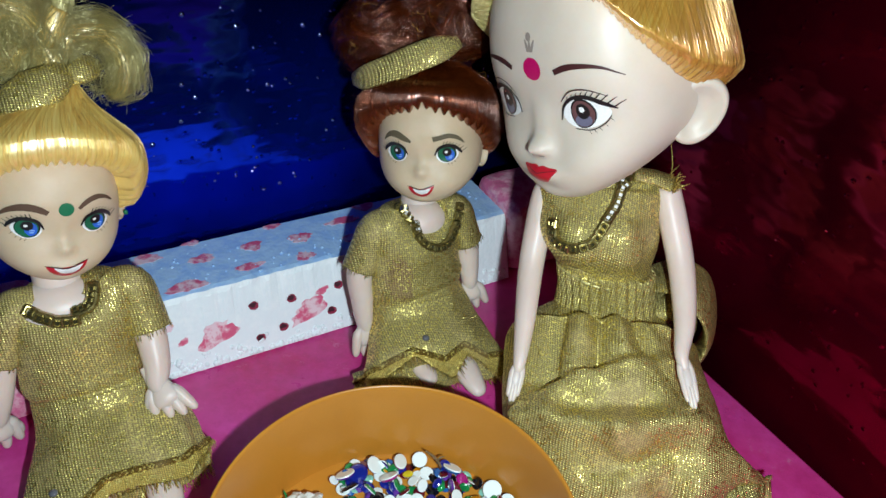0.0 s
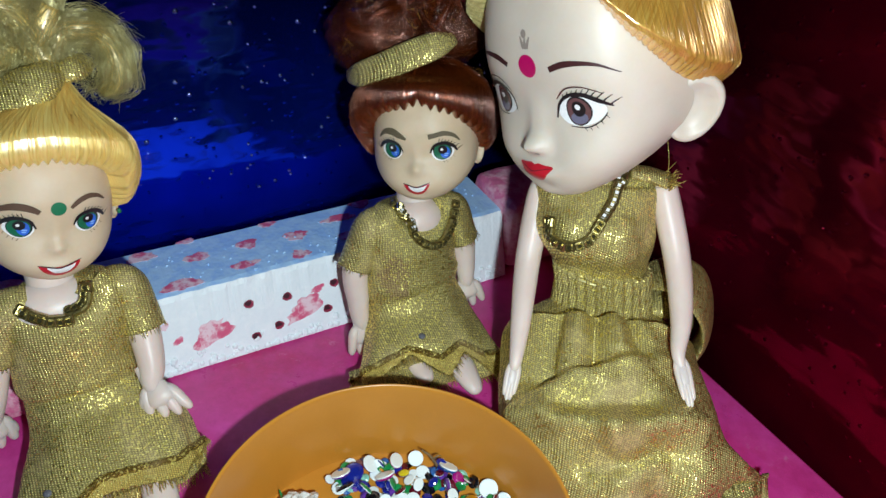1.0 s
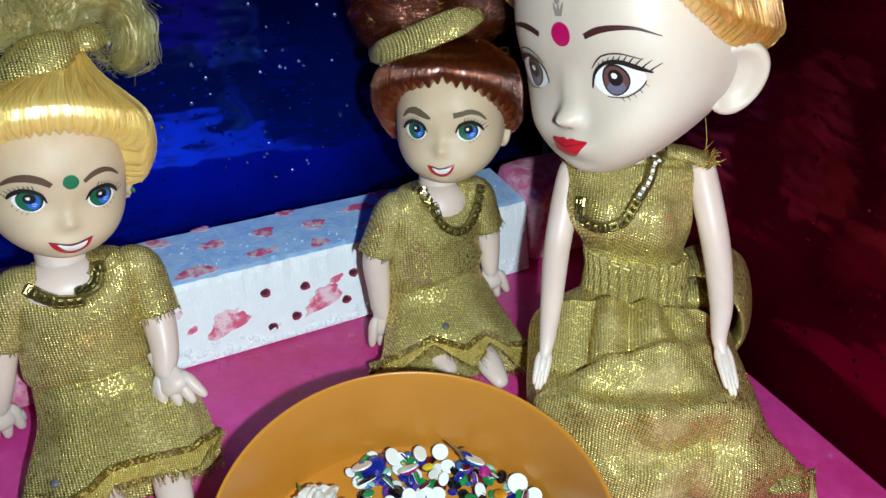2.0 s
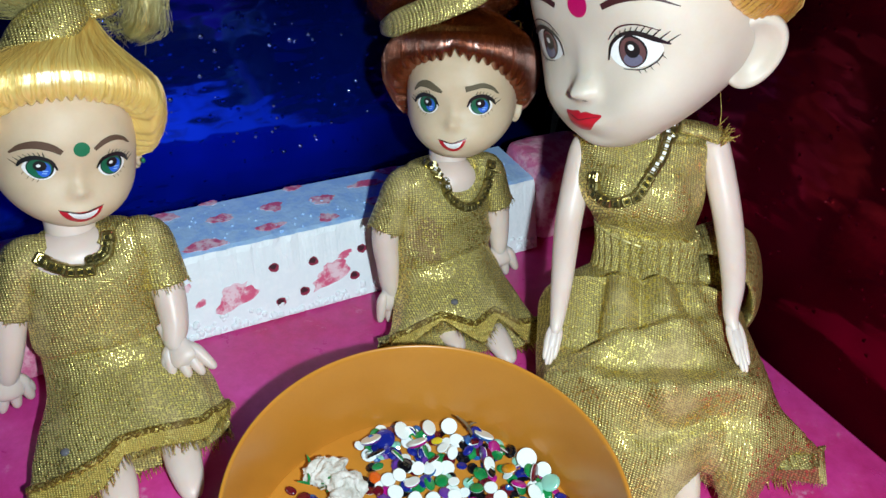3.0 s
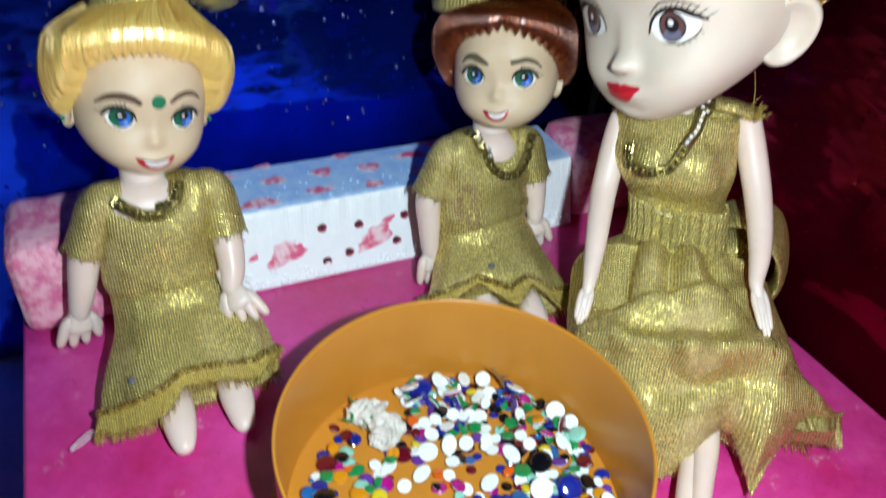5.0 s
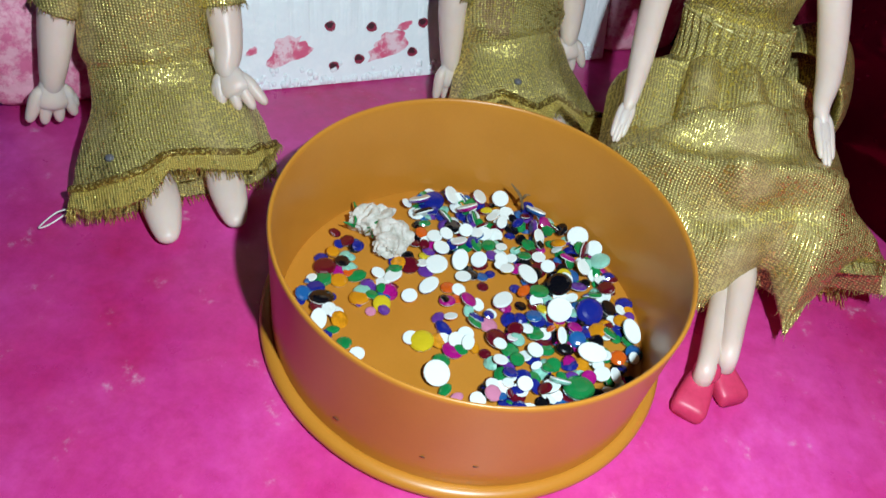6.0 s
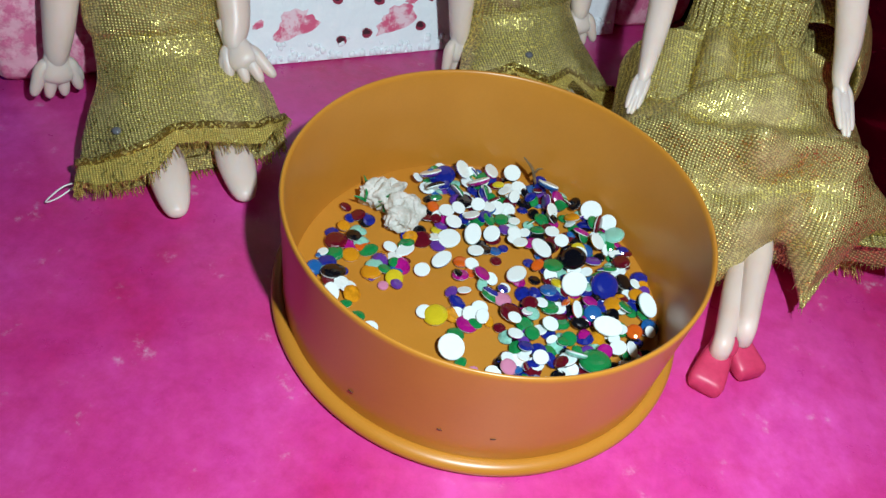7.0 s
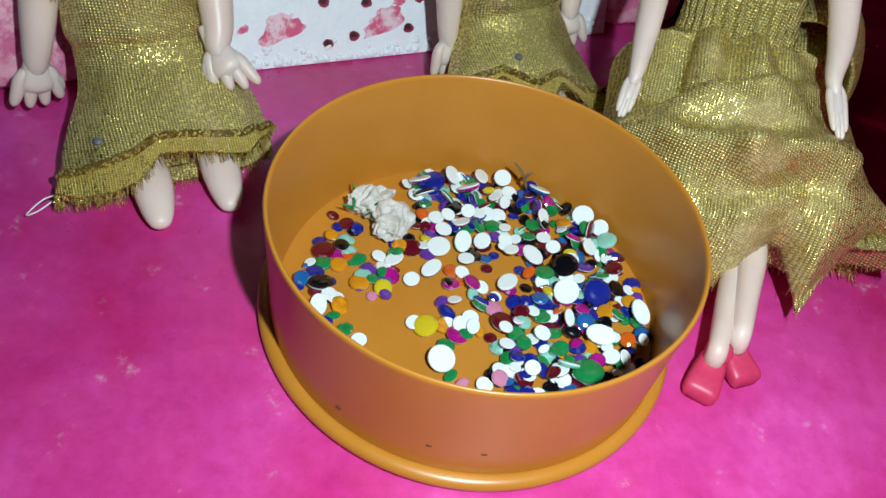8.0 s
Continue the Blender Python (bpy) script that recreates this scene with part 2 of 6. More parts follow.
RED_FOIL = plain("red_glint_foil", (1.0, 0.12, 0.20), 0.16, 1.0)
TABLE = surface("pale_table_top", (0.50, 0.54, 0.48), (0.62, 0.66, 0.60), 0.4, 20, 300)
WALL = surface("dim_plaster", (0.10, 0.10, 0.12), (0.14, 0.14, 0.16), 0.8, 3, 60)
TARNISH = surface("tarnished_brass", (0.13, 0.105, 0.03), (0.42, 0.35, 0.14), 0.30, 400, 2000, metal=0.9)
SMOKED = plain("smoked_rhinestone", (0.05, 0.045, 0.02), 0.12, 0.3)
GEM = plain("clear_rhinestone", (0.90, 0.92, 0.92), 0.22, 0.0)
BLUE_GEM = plain("grey_blue_rhinestone", (0.13, 0.13, 0.15), 0.15)
PAPER = surface("crumpled_pale_paper", (0.42, 0.42, 0.36), (0.76, 0.74, 0.70), 0.7, 260, 1500)

# ---- helpers of mesh work ----


def mesh_of(name, bm, *materials, smooth=True):
    me = bpy.data.meshes.new(name)
    for f in bm.faces:
        f.smooth = smooth
    bm.to_mesh(me)
    bm.free()
    for m in materials:
        me.materials.append(m)
    return me


def part(name, bm, material, parent, label="", smooth=True):
    ms = material if isinstance(material, (list, tuple)) else [material]
    ob = new(name, mesh_of(name, bm, *ms, smooth=smooth))
    ob.parent = parent
    if label:
        tagged(ob, label)
    return ob


def thing(name, bm, material, label, category, group="", kind="", smooth=True):
    ms = material if isinstance(material, (list, tuple)) else [material]
    return tagged(new(name, mesh_of(name, bm, *ms, smooth=smooth)), label, category, group, kind)


def start():
    bm = bmesh.new()
    bm.loops.layers.uv.new("UVMap")
    return bm


def loft(bm, rings, mi=0, cap=(True, True), closed=True):
    """Skin over rings of equal count, with lengths in metres as its map."""
    uv = bm.loops.layers.uv[0]
    vs = [[bm.verts.new(p) for p in r] for r in rings]
    n = len(rings[0])
    steps = [sum((r[(k + 1) % n] - r[k]).length for k in range(n)) / n for r in rings]
    along = [0.0]
    for a, b in zip(rings, rings[1:]):
        along.append(along[-1] + sum((q - p).length for p, q in zip(a, b)) / n)
    for i in range(len(rings) - 1):
        for k in range(n if closed else n - 1):
            l = (k + 1) % n
            try:
                f = bm.faces.new((vs[i][k], vs[i][l], vs[i + 1][l], vs[i + 1][k]))
            except ValueError:
                continue
            f.material_index = mi
            for lp, (a, b) in zip(f.loops, ((k, i), (k + 1, i), (k + 1, i + 1), (k, i + 1))):
                lp[uv].uv = ((a - n / 2) * steps[b], along[b])
    for flag, r in zip(cap, (list(reversed(vs[0])), vs[-1])):
        if flag and closed:
            f = bm.faces.new(r)
            f.material_index = mi
    return vs


def glide(pts, n):
    """Catmull-Rom through pts, with n steps a span. Points are Vectors of any size."""
    out = []
    P = [pts[0]] + list(pts) + [pts[-1]]
    for i in range(1, len(P) - 2):
        for k in range(n):
            t = k / n
            a, b, c, d = P[i - 1], P[i], P[i + 1], P[i + 2]
            out.append(0.5 * ((2 * b) + (c - a) * t + (2 * a - 5 * b + 4 * c - d) * t * t + (3 * b - a - 3 * c + d) * t ** 3))
    out.append(pts[-1].copy())
    return out


def tube(bm, pts, radii, mi=0, seg=10, n=4, flat=1.0, side=None):
    """A round limb through pts, its radii glided too."""
    q = glide([Vector((*p, r)) for p, r in zip(pts, radii)], n)
    P, R = [Vector(v[:3]) for v in q], [max(v[3], 1e-5) for v in q]
    rings = []
    for i, p in enumerate(P):
        d = (P[min(i + 1, len(P) - 1)] - P[max(i - 1, 0)]).normalized()
        if side is None:
            side = d.orthogonal().normalized()
        side = (side - d * side.dot(d)).normalized()
        up = d.cross(side)
        rings.append([p + R[i] * (side * math.cos(2 * math.pi * k / seg) + flat * up * math.sin(2 * math.pi * k / seg)) for k in range(seg)])
    loft(bm, rings, mi)


def ball(bm, c, r, mi=0, m=None, seg=20, rows=12, rough=0.0, freq=200.0):
    """An ellipsoid with radii r, turned by m, roughened by noise."""
    m = m or Matrix.Identity(3)
    rings = []
    for i in range(rows + 1):
        th = math.pi * min(max(i / rows, 0.012), 0.988)
        ring = []
        for k in range(seg):
            ph = 2 * math.pi * k / seg
            d = Vector((math.sin(th) * math.cos(ph), math.sin(th) * math.sin(ph), math.cos(th)))
            p = Vector((d.x * r[0], d.y * r[1], d.z * r[2]))
            if rough:
                p *= 1 + rough * noise.noise((p + Vector(c)) * freq)
            ring.append(Vector(c) + m @ p)
        rings.append(ring)
    loft(bm, rings, mi)


def box(bm, lo, hi, mi=0, bevel=0.0, seg=2):
    made = bmesh.ops.create_cube(bm, size=1.0)["verts"]
    for v in made:
        v.co = Vector([l + (h - l) * (c + 0.5) for l, h, c in zip(lo, hi, v.co)])
    for f in {f for v in made for f in v.link_faces}:
        f.material_index = mi
    if bevel:
        bmesh.ops.bevel(bm, geom=list({e for v in made for e in v.link_edges}), offset=bevel, segments=seg, affect="EDGES", profile=0.5)


def lathe(bm, profile, mi=0, seg=96):
    rings = [[Vector((r * math.cos(2 * math.pi * k / seg), r * math.sin(2 * math.pi * k / seg), z)) for k in range(seg)] for r, z in profile]
    loft(bm, rings, mi, cap=(False, False))


# ---- the setting: room, table and the two shiny sheets ----
# the sofa's frame: a along the backrest, b forward, z up
SOFA = Matrix(((0.809, 0.588, 0, 0), (0.588, -0.809, 0, 0), (0, 0, 1, 0), (0, 0, 0, 1)))


def sofa(a, b, z=0.0):
    return Vector((0.809 * a + 0.588 * b, 0.588 * a - 0.809 * b, z))


def room():
    for name, lo, hi in (("wall_north", (-1.1, 1.0, -0.8), (1.1, 1.1, 1.4)), ("wall_south", (-1.1, -1.1, -0.8), (1.1, -1.0, 1.4)),
                         ("wall_west", (-1.2, -1.1, -0.8), (-1.1, 1.1, 1.4)), ("wall_east", (1.1, -1.1, -0.8), (1.2, 1.1, 1.4)),
                         ("ceiling", (-1.2, -1.1, 1.4), (1.2, 1.1, 1.5)), ("floor", (-1.2, -1.1, -0.9), (1.2, 1.1, -0.8))):
        bm = start()
        box(bm, lo, hi)
        thing(name, bm, WALL, "dim grey plaster of the dark room", name.split("_")[0], kind="structure", smooth=False)


room()


def table():
    root = tagged(new("table"), "pale greenish table under the toy sofa", "table")
    bm = start()
    box(bm, (-0.6, -0.5, -0.091), (0.6, 0.6, -0.066), bevel=0.004)
    part("tabletop", bm, TABLE, root)
    for x in (-0.55, 0.55):
        for y in (-0.45, 0.55):
            bm = start()
            box(bm, (x - 0.025, y - 0.025, -0.8), (x + 0.025, y + 0.025, -0.0911))
            part("leg", bm, TABLE, root)


table()


def sheet(name, a0, b0, a1, b1, height, material, label, seed, glints, fleck):
    """A hanging sheet from (a0, b0) to (a1, b1), gently waved, 1 mm thick."""
    n, rows = 70, 40
    p, q = sofa(a0, b0), sofa(a1, b1)
    out = (q - p).cross(Vector((0, 0, 1))).normalized()
    bm = start()
    rings = []
    for i in range(rows + 1):
        z = -0.065 + height * i / rows
        front, back = [], []
        for k in range(n + 1):
            w = p.lerp(q, k / n) + Vector((0, 0, z))
            d = 0.004 * noise.noise(w * 14 + Vector((seed, 0, 0))) + 0.0012 * noise.noise(w * 45 + Vector((0, seed, 0)))
            front.append(w + out * d)
            back.append(w + out * (d - 0.001))
        rings.append(front + back[::-1])
    loft(bm, rings)
    uv = bm.loops.layers.uv[0]
    flat = (q - p).normalized()
    for f in bm.faces:
        for lp in f.loops:
            lp[uv].uv = ((lp.vert.co - p).dot(flat), lp.vert.co.z)
    hung = thing(name, bm, material, label, "backdrop sheet", kind="structure")
    # small raised metal domes, added to imitate the glints of creased foil
    bm = start()
    rng = random.Random(int(seed))
    for _ in range(glints):
        w = p.lerp(q, rng.random()) + Vector((0, 0, rng.uniform(0.03, 0.30)))
        d = 0.004 * noise.noise(w * 14 + Vector((seed, 0, 0))) + 0.0012 * noise.noise(w * 45 + Vector((0, seed, 0)))
        r = rng.choice((0.0006, 0.0008, 0.0010, 0.0013))
        ball(bm, w + out * (d - r * 0.55), (r, r, r), 0, seg=10, rows=8)
    tagged(part("foil_glints", bm, fleck, hung, "small foil domes added for glints"), kind="stuff")


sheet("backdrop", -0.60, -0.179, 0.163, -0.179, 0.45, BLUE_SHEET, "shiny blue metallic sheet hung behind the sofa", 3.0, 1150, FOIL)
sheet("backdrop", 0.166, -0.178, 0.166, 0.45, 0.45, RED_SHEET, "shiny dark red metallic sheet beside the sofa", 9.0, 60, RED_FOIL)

# ---- the toy sofa ----


def blot(bm, at, size, out, side, up, mi, seed, corners=14, ragged=0.28):
    """A flat brushed patch of paint, a hair above the surface it lies on."""
    rng = random.Random(seed)
    ring = []
    for k in range(corners * 2):
        t = math.pi * k / corners
        r = 1 + ragged * math.sin(3 * t + seed) * rng.random() + rng.uniform(-0.5, 0.5) * ragged
        ring.append(at + side * (size[0] * r * math.cos(t)) + up * (size[1] * r * math.sin(t)))
    top = [v + out * 0.00015 for v in ring]
    loft(bm, [ring, top], mi)


def toy_sofa():
    root = tagged(new("toy_sofa"), "pink toy sofa of painted board and polystyrene", "toy sofa")
    bm = start()
    box(bm, (-0.1115, -0.158, -0.0658), (0.153, 0.26, 0.0), bevel=0.0015)
    bmesh.ops.transform(bm, matrix=SOFA, verts=bm.verts)
    part("seat", bm, PINK, root, "glossy magenta pink painted seat with pale scuffs")
    # backrest: its front leans back a little
    bm = start()
    rows = []
    for i in range(161):
        a = -0.0718 + 0.1838 * i / 160
        prof = [(-0.1105, 0.0003), (-0.1120, 0.0050), (-0.1138, 0.0100), (-0.1155, 0.015), (-0.1195, 0.0275), (-0.1205, 0.0295), (-0.1225, 0.030), (-0.150, 0.0305), (-0.152, 0.029), (-0.152, 0.0003)]
        pts = []
        for j, (b, z) in enumerate(prof):
            w = sofa(a, b, z)
            pts.append(w + Vector((0.588, -0.809, 0.3)) * (0.0008 if j in (4, 5, 6) else 0.0002) * noise.noise(w * 320))
        rows.append(pts)
    loft(bm, rows)
    bmesh.ops.recalc_face_normals(bm, faces=bm.faces)
    # top faces take the colour that holds the sheet's blue bounce
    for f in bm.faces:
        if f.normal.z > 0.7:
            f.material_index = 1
    rng = random.Random(21)
    for _ in range(230):
        a, z = rng.uniform(-0.070, 0.110), 0.0009 + 0.006 * rng.random() ** 2.2
        r = rng.uniform(0.0008, 0.0015)
        ball(bm, sofa(a, -0.1105 - 0.0097 * z / 0.0295 - r * 0.20, max(z, r)), (r, r, r), 0, seg=8, rows=6)
    for _ in range(90):
        r = rng.uniform(0.0003, 0.0007)
        ball(bm, sofa(rng.uniform(-0.070, 0.110), rng.uniform(-0.150, -0.122), 0.0303), (r, r, r), 1, seg=7, rows=5)
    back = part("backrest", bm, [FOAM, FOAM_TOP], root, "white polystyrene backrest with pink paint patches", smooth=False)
    side, lean, n = sofa(1, 0), Vector((-0.588 * 0.32, 0.809 * 0.32, 0.947)), sofa(0, 1, 0.34).normalized()

    def front(a, z):
        return sofa(a, -0.1105 - 0.0097 * z / 0.0295, z) + n * 0.0003

    for k, (a, z, w, h) in enumerate(((-0.0188, 0.0122, 0.0072, 0.0044), (0.0180, 0.0118, 0.0080, 0.0042), (-0.0308, 0.0130, 0.0020, 0.0012), (-0.0345, 0.0195, 0.0018, 0.0012), (0.0240, 0.0180, 0.0030, 0.0013), (0.083, 0.013, 0.006, 0.004))):
        bm = start()
        blot(bm, front(a, z), (w, h), n, (side + lean * 0.35).normalized(), (lean - side * 0.25).normalized(), 0, 3 + k)
        part("paint_patch", bm, BLOT, back, smooth=False)
    for k, (a, z) in enumerate(((-0.0034, 0.0194), (0.0310, 0.0186), (-0.0029, 0.0062), (0.0065, 0.0080), (0.0268, 0.0090), (0.0114, 0.0182), (0.072, 0.018), (0.079, 0.006))):
        bm = start()
        blot(bm, front(a, z), (0.0019, 0.0017), n, side, lean, 0, 30 + k, 9, 0.10)
        # flat dark blot: the shade inside a pierced hole, painted on
        blot(bm, front(a, z) + n * 0.00016 - side * 0.0003 + lean * 0.0004, (0.0013, 0.0010), n, side, lean, 1, 50 + k, 9, 0.25)
        part("paint_dot", bm, [DOT, PIT_SHADE], back, smooth=False)
    up = Vector((0, 0, 1))
    for k, (a, c, w, h) in enumerate(((-0.0250, -0.1245, 0.0070, 0.0032), (-0.0160, -0.1385, 0.0050, 0.0026), (0.0037, -0.1392, 0.0042, 0.0028), (0.0230, -0.1372, 0.0050, 0.0030), (-0.0009, -0.1270, 0.0055, 0.0022), (0.0209, -0.1250, 0.0036, 0.0026), (-0.0353, -0.1465, 0.0050, 0.0030),
                                      (0.0437, -0.1420, 0.0070, 0.0024), (-0.0175, -0.1500, 0.0030, 0.0016), (0.0560, -0.1480, 0.0045, 0.0026), (0.0149, -0.1490, 0.0036, 0.0016), (0.0420, -0.1290, 0.0040, 0.0026), (-0.0480, -0.1300, 0.005, 0.003), (0.0600, -0.1270, 0.005, 0.003), (0.0850, -0.1400, 0.006, 0.003))):
        bm = start()
        blot(bm, sofa(a, c, 0.0302 + 0.0005 * (-0.1225 - c) / 0.0275), (w, h), up, side, sofa(0, -1), 0, 60 + k)
        part("paint_patch", bm, BLOT, back, smooth=False)
    return root, back, front, side, lean, n


SOFA_ROOT, BACKREST, ON_FRONT, ALONG, LEAN_UP, FRONT_OUT = toy_sofa()


def side_block(a0, a1, label):
    """A pink end block of the backrest with rounded top and corners."""
    bm = start()
    box(bm, (a0, -0.148, 0.0003), (a1, -0.1105, 0.036), bevel=0.006, seg=3)
    bmesh.ops.subdivide_edges(bm, edges=bm.edges[:], cuts=3, use_grid_fill=True)
    for v in bm.verts:
        v.co += Vector((noise.noise(v.co * 130), noise.noise(v.co * 130 + Vector((9, 0, 0))), noise.noise(v.co * 130 + Vector((0, 9, 0))))) * 0.0007
        v.co.z = max(v.co.z, 0.0003)
    bmesh.ops.transform(bm, matrix=SOFA, verts=bm.verts)
    bmesh.ops.recalc_face_normals(bm, faces=bm.faces)
    part("end_block", bm, FOAM_PINK, SOFA_ROOT, label)


side_block(-0.1095, -0.0720, "pink brushed polystyrene end block")
side_block(0.1125, 0.150, "pink brushed polystyrene end block")

# ---- the orange tray and its stones ----


def tray():
    root = tagged(new("round_tray"), "round orange plastic tray full of craft stones", "tray")
    for name, profile in (("base_flange", [(0.0488, 0.0001), (0.0500, 0.0), (0.0516, 0.0003), (0.0523, 0.0012), (0.0523, 0.0022), (0.0517, 0.0030), (0.0505, 0.0034), (0.0488, 0.0034), (0.0488, 0.0001)]),
                          ("tray_floor", [(0.0001, 0.0002), (0.0484, 0.0002), (0.0487, 0.0006), (0.0484, 0.0022), (0.0474, 0.0020), (0.0460, 0.0016), (0.0001, 0.0015)]),
                          ("wall", [(0.0495, 0.0025), (0.0493, 0.0055), (0.0495, 0.0200), (0.0498, 0.0330), (0.04985, 0.0338), (0.0497, 0.0343), (0.0494, 0.0346), (0.0491, 0.0345), (0.0488, 0.0341), (0.0487, 0.0330), (0.0484, 0.0200), (0.0481, 0.0040), (0.0478, 0.0017)])):
        bm = start()
        lathe(bm, profile, seg=144)
        bmesh.ops.remove_doubles(bm, verts=bm.verts, dist=0.00002)
        bmesh.ops.recalc_face_normals(bm, faces=bm.faces)
        part(name, bm, ORANGE, root)
    rng = random.Random(5)
    for k in range(3):
        bm = start()
        t, z = rng.uniform(-2.0, -1.3), rng.uniform(0.006, 0.014)
        blot(bm, Vector((0.0495 * math.cos(t), 0.0495 * math.sin(t), z)), (rng.uniform(0.0003, 0.0006), 0.00015), Vector((math.cos(t), math.sin(t), 0)), Vector((-math.sin(t), math.cos(t), 0)), Vector((0, 0, 1)), 0, k, 6)
        part("scuff_mark", bm, BROWN, root)


tray()

# ---- the dolls ----
from mathutils.bvhtree import BVHTree

# each doll is one mesh, built in its own frame: x to its left, y behind it, z up
SLOTS = [SKIN, LIMB, GOLD, TRIM, BLONDE, PALE_HAIR, AUBURN, WHITE, BLACK, RED, GREEN, IRIS_BLUE, IRIS_GREEN, GEM, SKIN_PALE, ORANGE_HAIR, MAROON, MAGENTA, IRIS_BROWN, SHOE, GOLD_DARK, IRIS_GREY, BLUE_GEM, WORN, BROW, IRIS_PALE, SHADE, OLIVE_BROW]
NAMES = "skin limb gold trim blonde pale auburn white black red green blue_iris green_iris gem skin_pale orange maroon magenta brown_iris shoe gold_dark grey_iris blue_gem worn brow pale_iris shade olive_brow".split()
MI = {k: i for i, k in enumerate(NAMES)}


def at(x, f, z):
    """A place in a doll's frame, f metres forward."""
    return Vector((x, -f, z))


class Head:
    """A moulded head. profile: rows of height, half width, front and back; bumps: raised or sunken spots (x, z, their widths, height)."""

    def __init__(self, profile, bumps, square):
        rows = glide([Vector(p) for p in profile], 8)
        self.rows, self.bumps, self.square = rows, bumps, square
        self.table = np.array([tuple(r) for r in rows])[::-1]

    def at_height(self, z):
        return [float(np.interp(z, self.table[:, 0], self.table[:, i])) for i in (1, 2, 3)]

    def relief(self, x, z):
        y = 0.0
        for cx, cz, sx, sz, a in self.bumps:
            y -= a * math.exp(-((x - cx) / sx) ** 2 - ((z - cz) / sz) ** 2)
            if cx:
                y -= a * math.exp(-((x + cx) / sx) ** 2 - ((z - cz) / sz) ** 2)
        return y

    def front(self, x, z):
        w, f, b = self.at_height(z)
        c = f + (b - f) * 0.48
        k = min(abs(x) / w, 0.995)
        return c - (c - f) * (1 - k ** self.square) ** (1 / self.square) + self.relief(x, z)

    def around(self, turn, z):
        """The skin at that height, in a direction round the head: 0 in front, towards its left."""
        w, f, b = self.at_height(z)
        c = f + (b - f) * 0.48
        s, k = math.sin(turn), math.cos(turn)
        e = self.square if k > 0 else 2.0
        r = (abs(s / w) ** e + abs(k / (c - f if k > 0 else b - c)) ** e) ** (-1 / e)
        return Vector((s * r, c - k * r, z))

    def build(self, bm, m, mi, seg=144):
        rings = []
        for z, w, f, b in self.rows:
            c = f + (b - f) * 0.48
            ring = []
            for k in range(seg):
                t = 2 * math.pi * k / seg
                cs, sn = math.cos(t), math.sin(t)
                e = 2 / self.square if sn > 0 else 1.0
                x, q = w * math.copysign(abs(cs) ** e, cs), abs(sn) ** e
                y = c - (c - f) * q + self.relief(x, z) * min(q * 3, 1) if sn > 0 else c + (b - c) * q
                ring.append(m @ Vector((x, y, z)))
            rings.append(ring)
        loft(bm, rings, mi)


class Face:
    """Lays thin painted shapes on the front of a head."""

    def __init__(self, bm, m, shape):
        self.bm, self.m, self.shape = bm, m, shape

    def on(self, x, z, lift):
        f, d = self.shape.front, 0.0004
        y = f(x, z)
        n = Vector(((f(x + d, z) - f(x - d, z)) / (2 * d), -1, (f(x, z + d) - f(x, z - d)) / (2 * d))).normalized()
        return self.m @ (Vector((x, y, z)) + n * lift)

    def shape_of(self, cx, cz, outline, lift, mi):
        rings = [[self.on(cx + x * s, cz + z * s, lift) for x, z in outline] for s in (1.0, 0.8, 0.6, 0.4, 0.2, 0.02)]
        loft(self.bm, rings, MI[mi], cap=(False, True))

    def curved(self, cx, cz, outline, lift, mi):
        """A shape with a soft outline through the points given."""
        q = glide([Vector((x, z, 0)) for x, z in outline + outline[:3]], 6)
        self.shape_of(cx, cz, [(p.x, p.y) for p in q[6:6 * (len(outline) + 1)]], lift, mi)

    def disc(self, cx, cz, rx, rz, lift, mi, n=22):
        self.shape_of(cx, cz, [(rx * math.cos(2 * math.pi * k / n), rz * math.sin(2 * math.pi * k / n)) for k in range(n)], lift, mi)

    def stroke(self, pts, widths, lift, mi, n=5):
        q = glide([Vector((x, z, w)) for (x, z), w in zip(pts, widths)], n)
        left, right = [], []
        for i, p in enumerate(q):
            d = q[min(i + 1, len(q) - 1)] - q[max(i - 1, 0)]
            nx, nz = -d.y, d.x
            l = math.hypot(nx, nz) or 1
            w = max(p.z, 0.00004)
            left.append(self.on(p.x + nx / l * w, p.y + nz / l * w, lift))
            right.append(self.on(p.x - nx / l * w, p.y - nz / l * w, lift))
        loft(self.bm, [left, right], MI[mi], closed=False)

    def almond(self, side, cx, cz, w, h, lift, mi, slant=0.0, n=26):
        pts = []
        for k in range(n):
            t = 2 * math.pi * k / n
            x, z = w * math.cos(t), h * math.sin(t)
            z *= (1.0 if z > 0 else 0.88) * (1 - 0.25 * (x / w) ** 4)
            pts.append((side * x, z + slant * x))
        self.shape_of(cx, cz, pts, lift, mi)


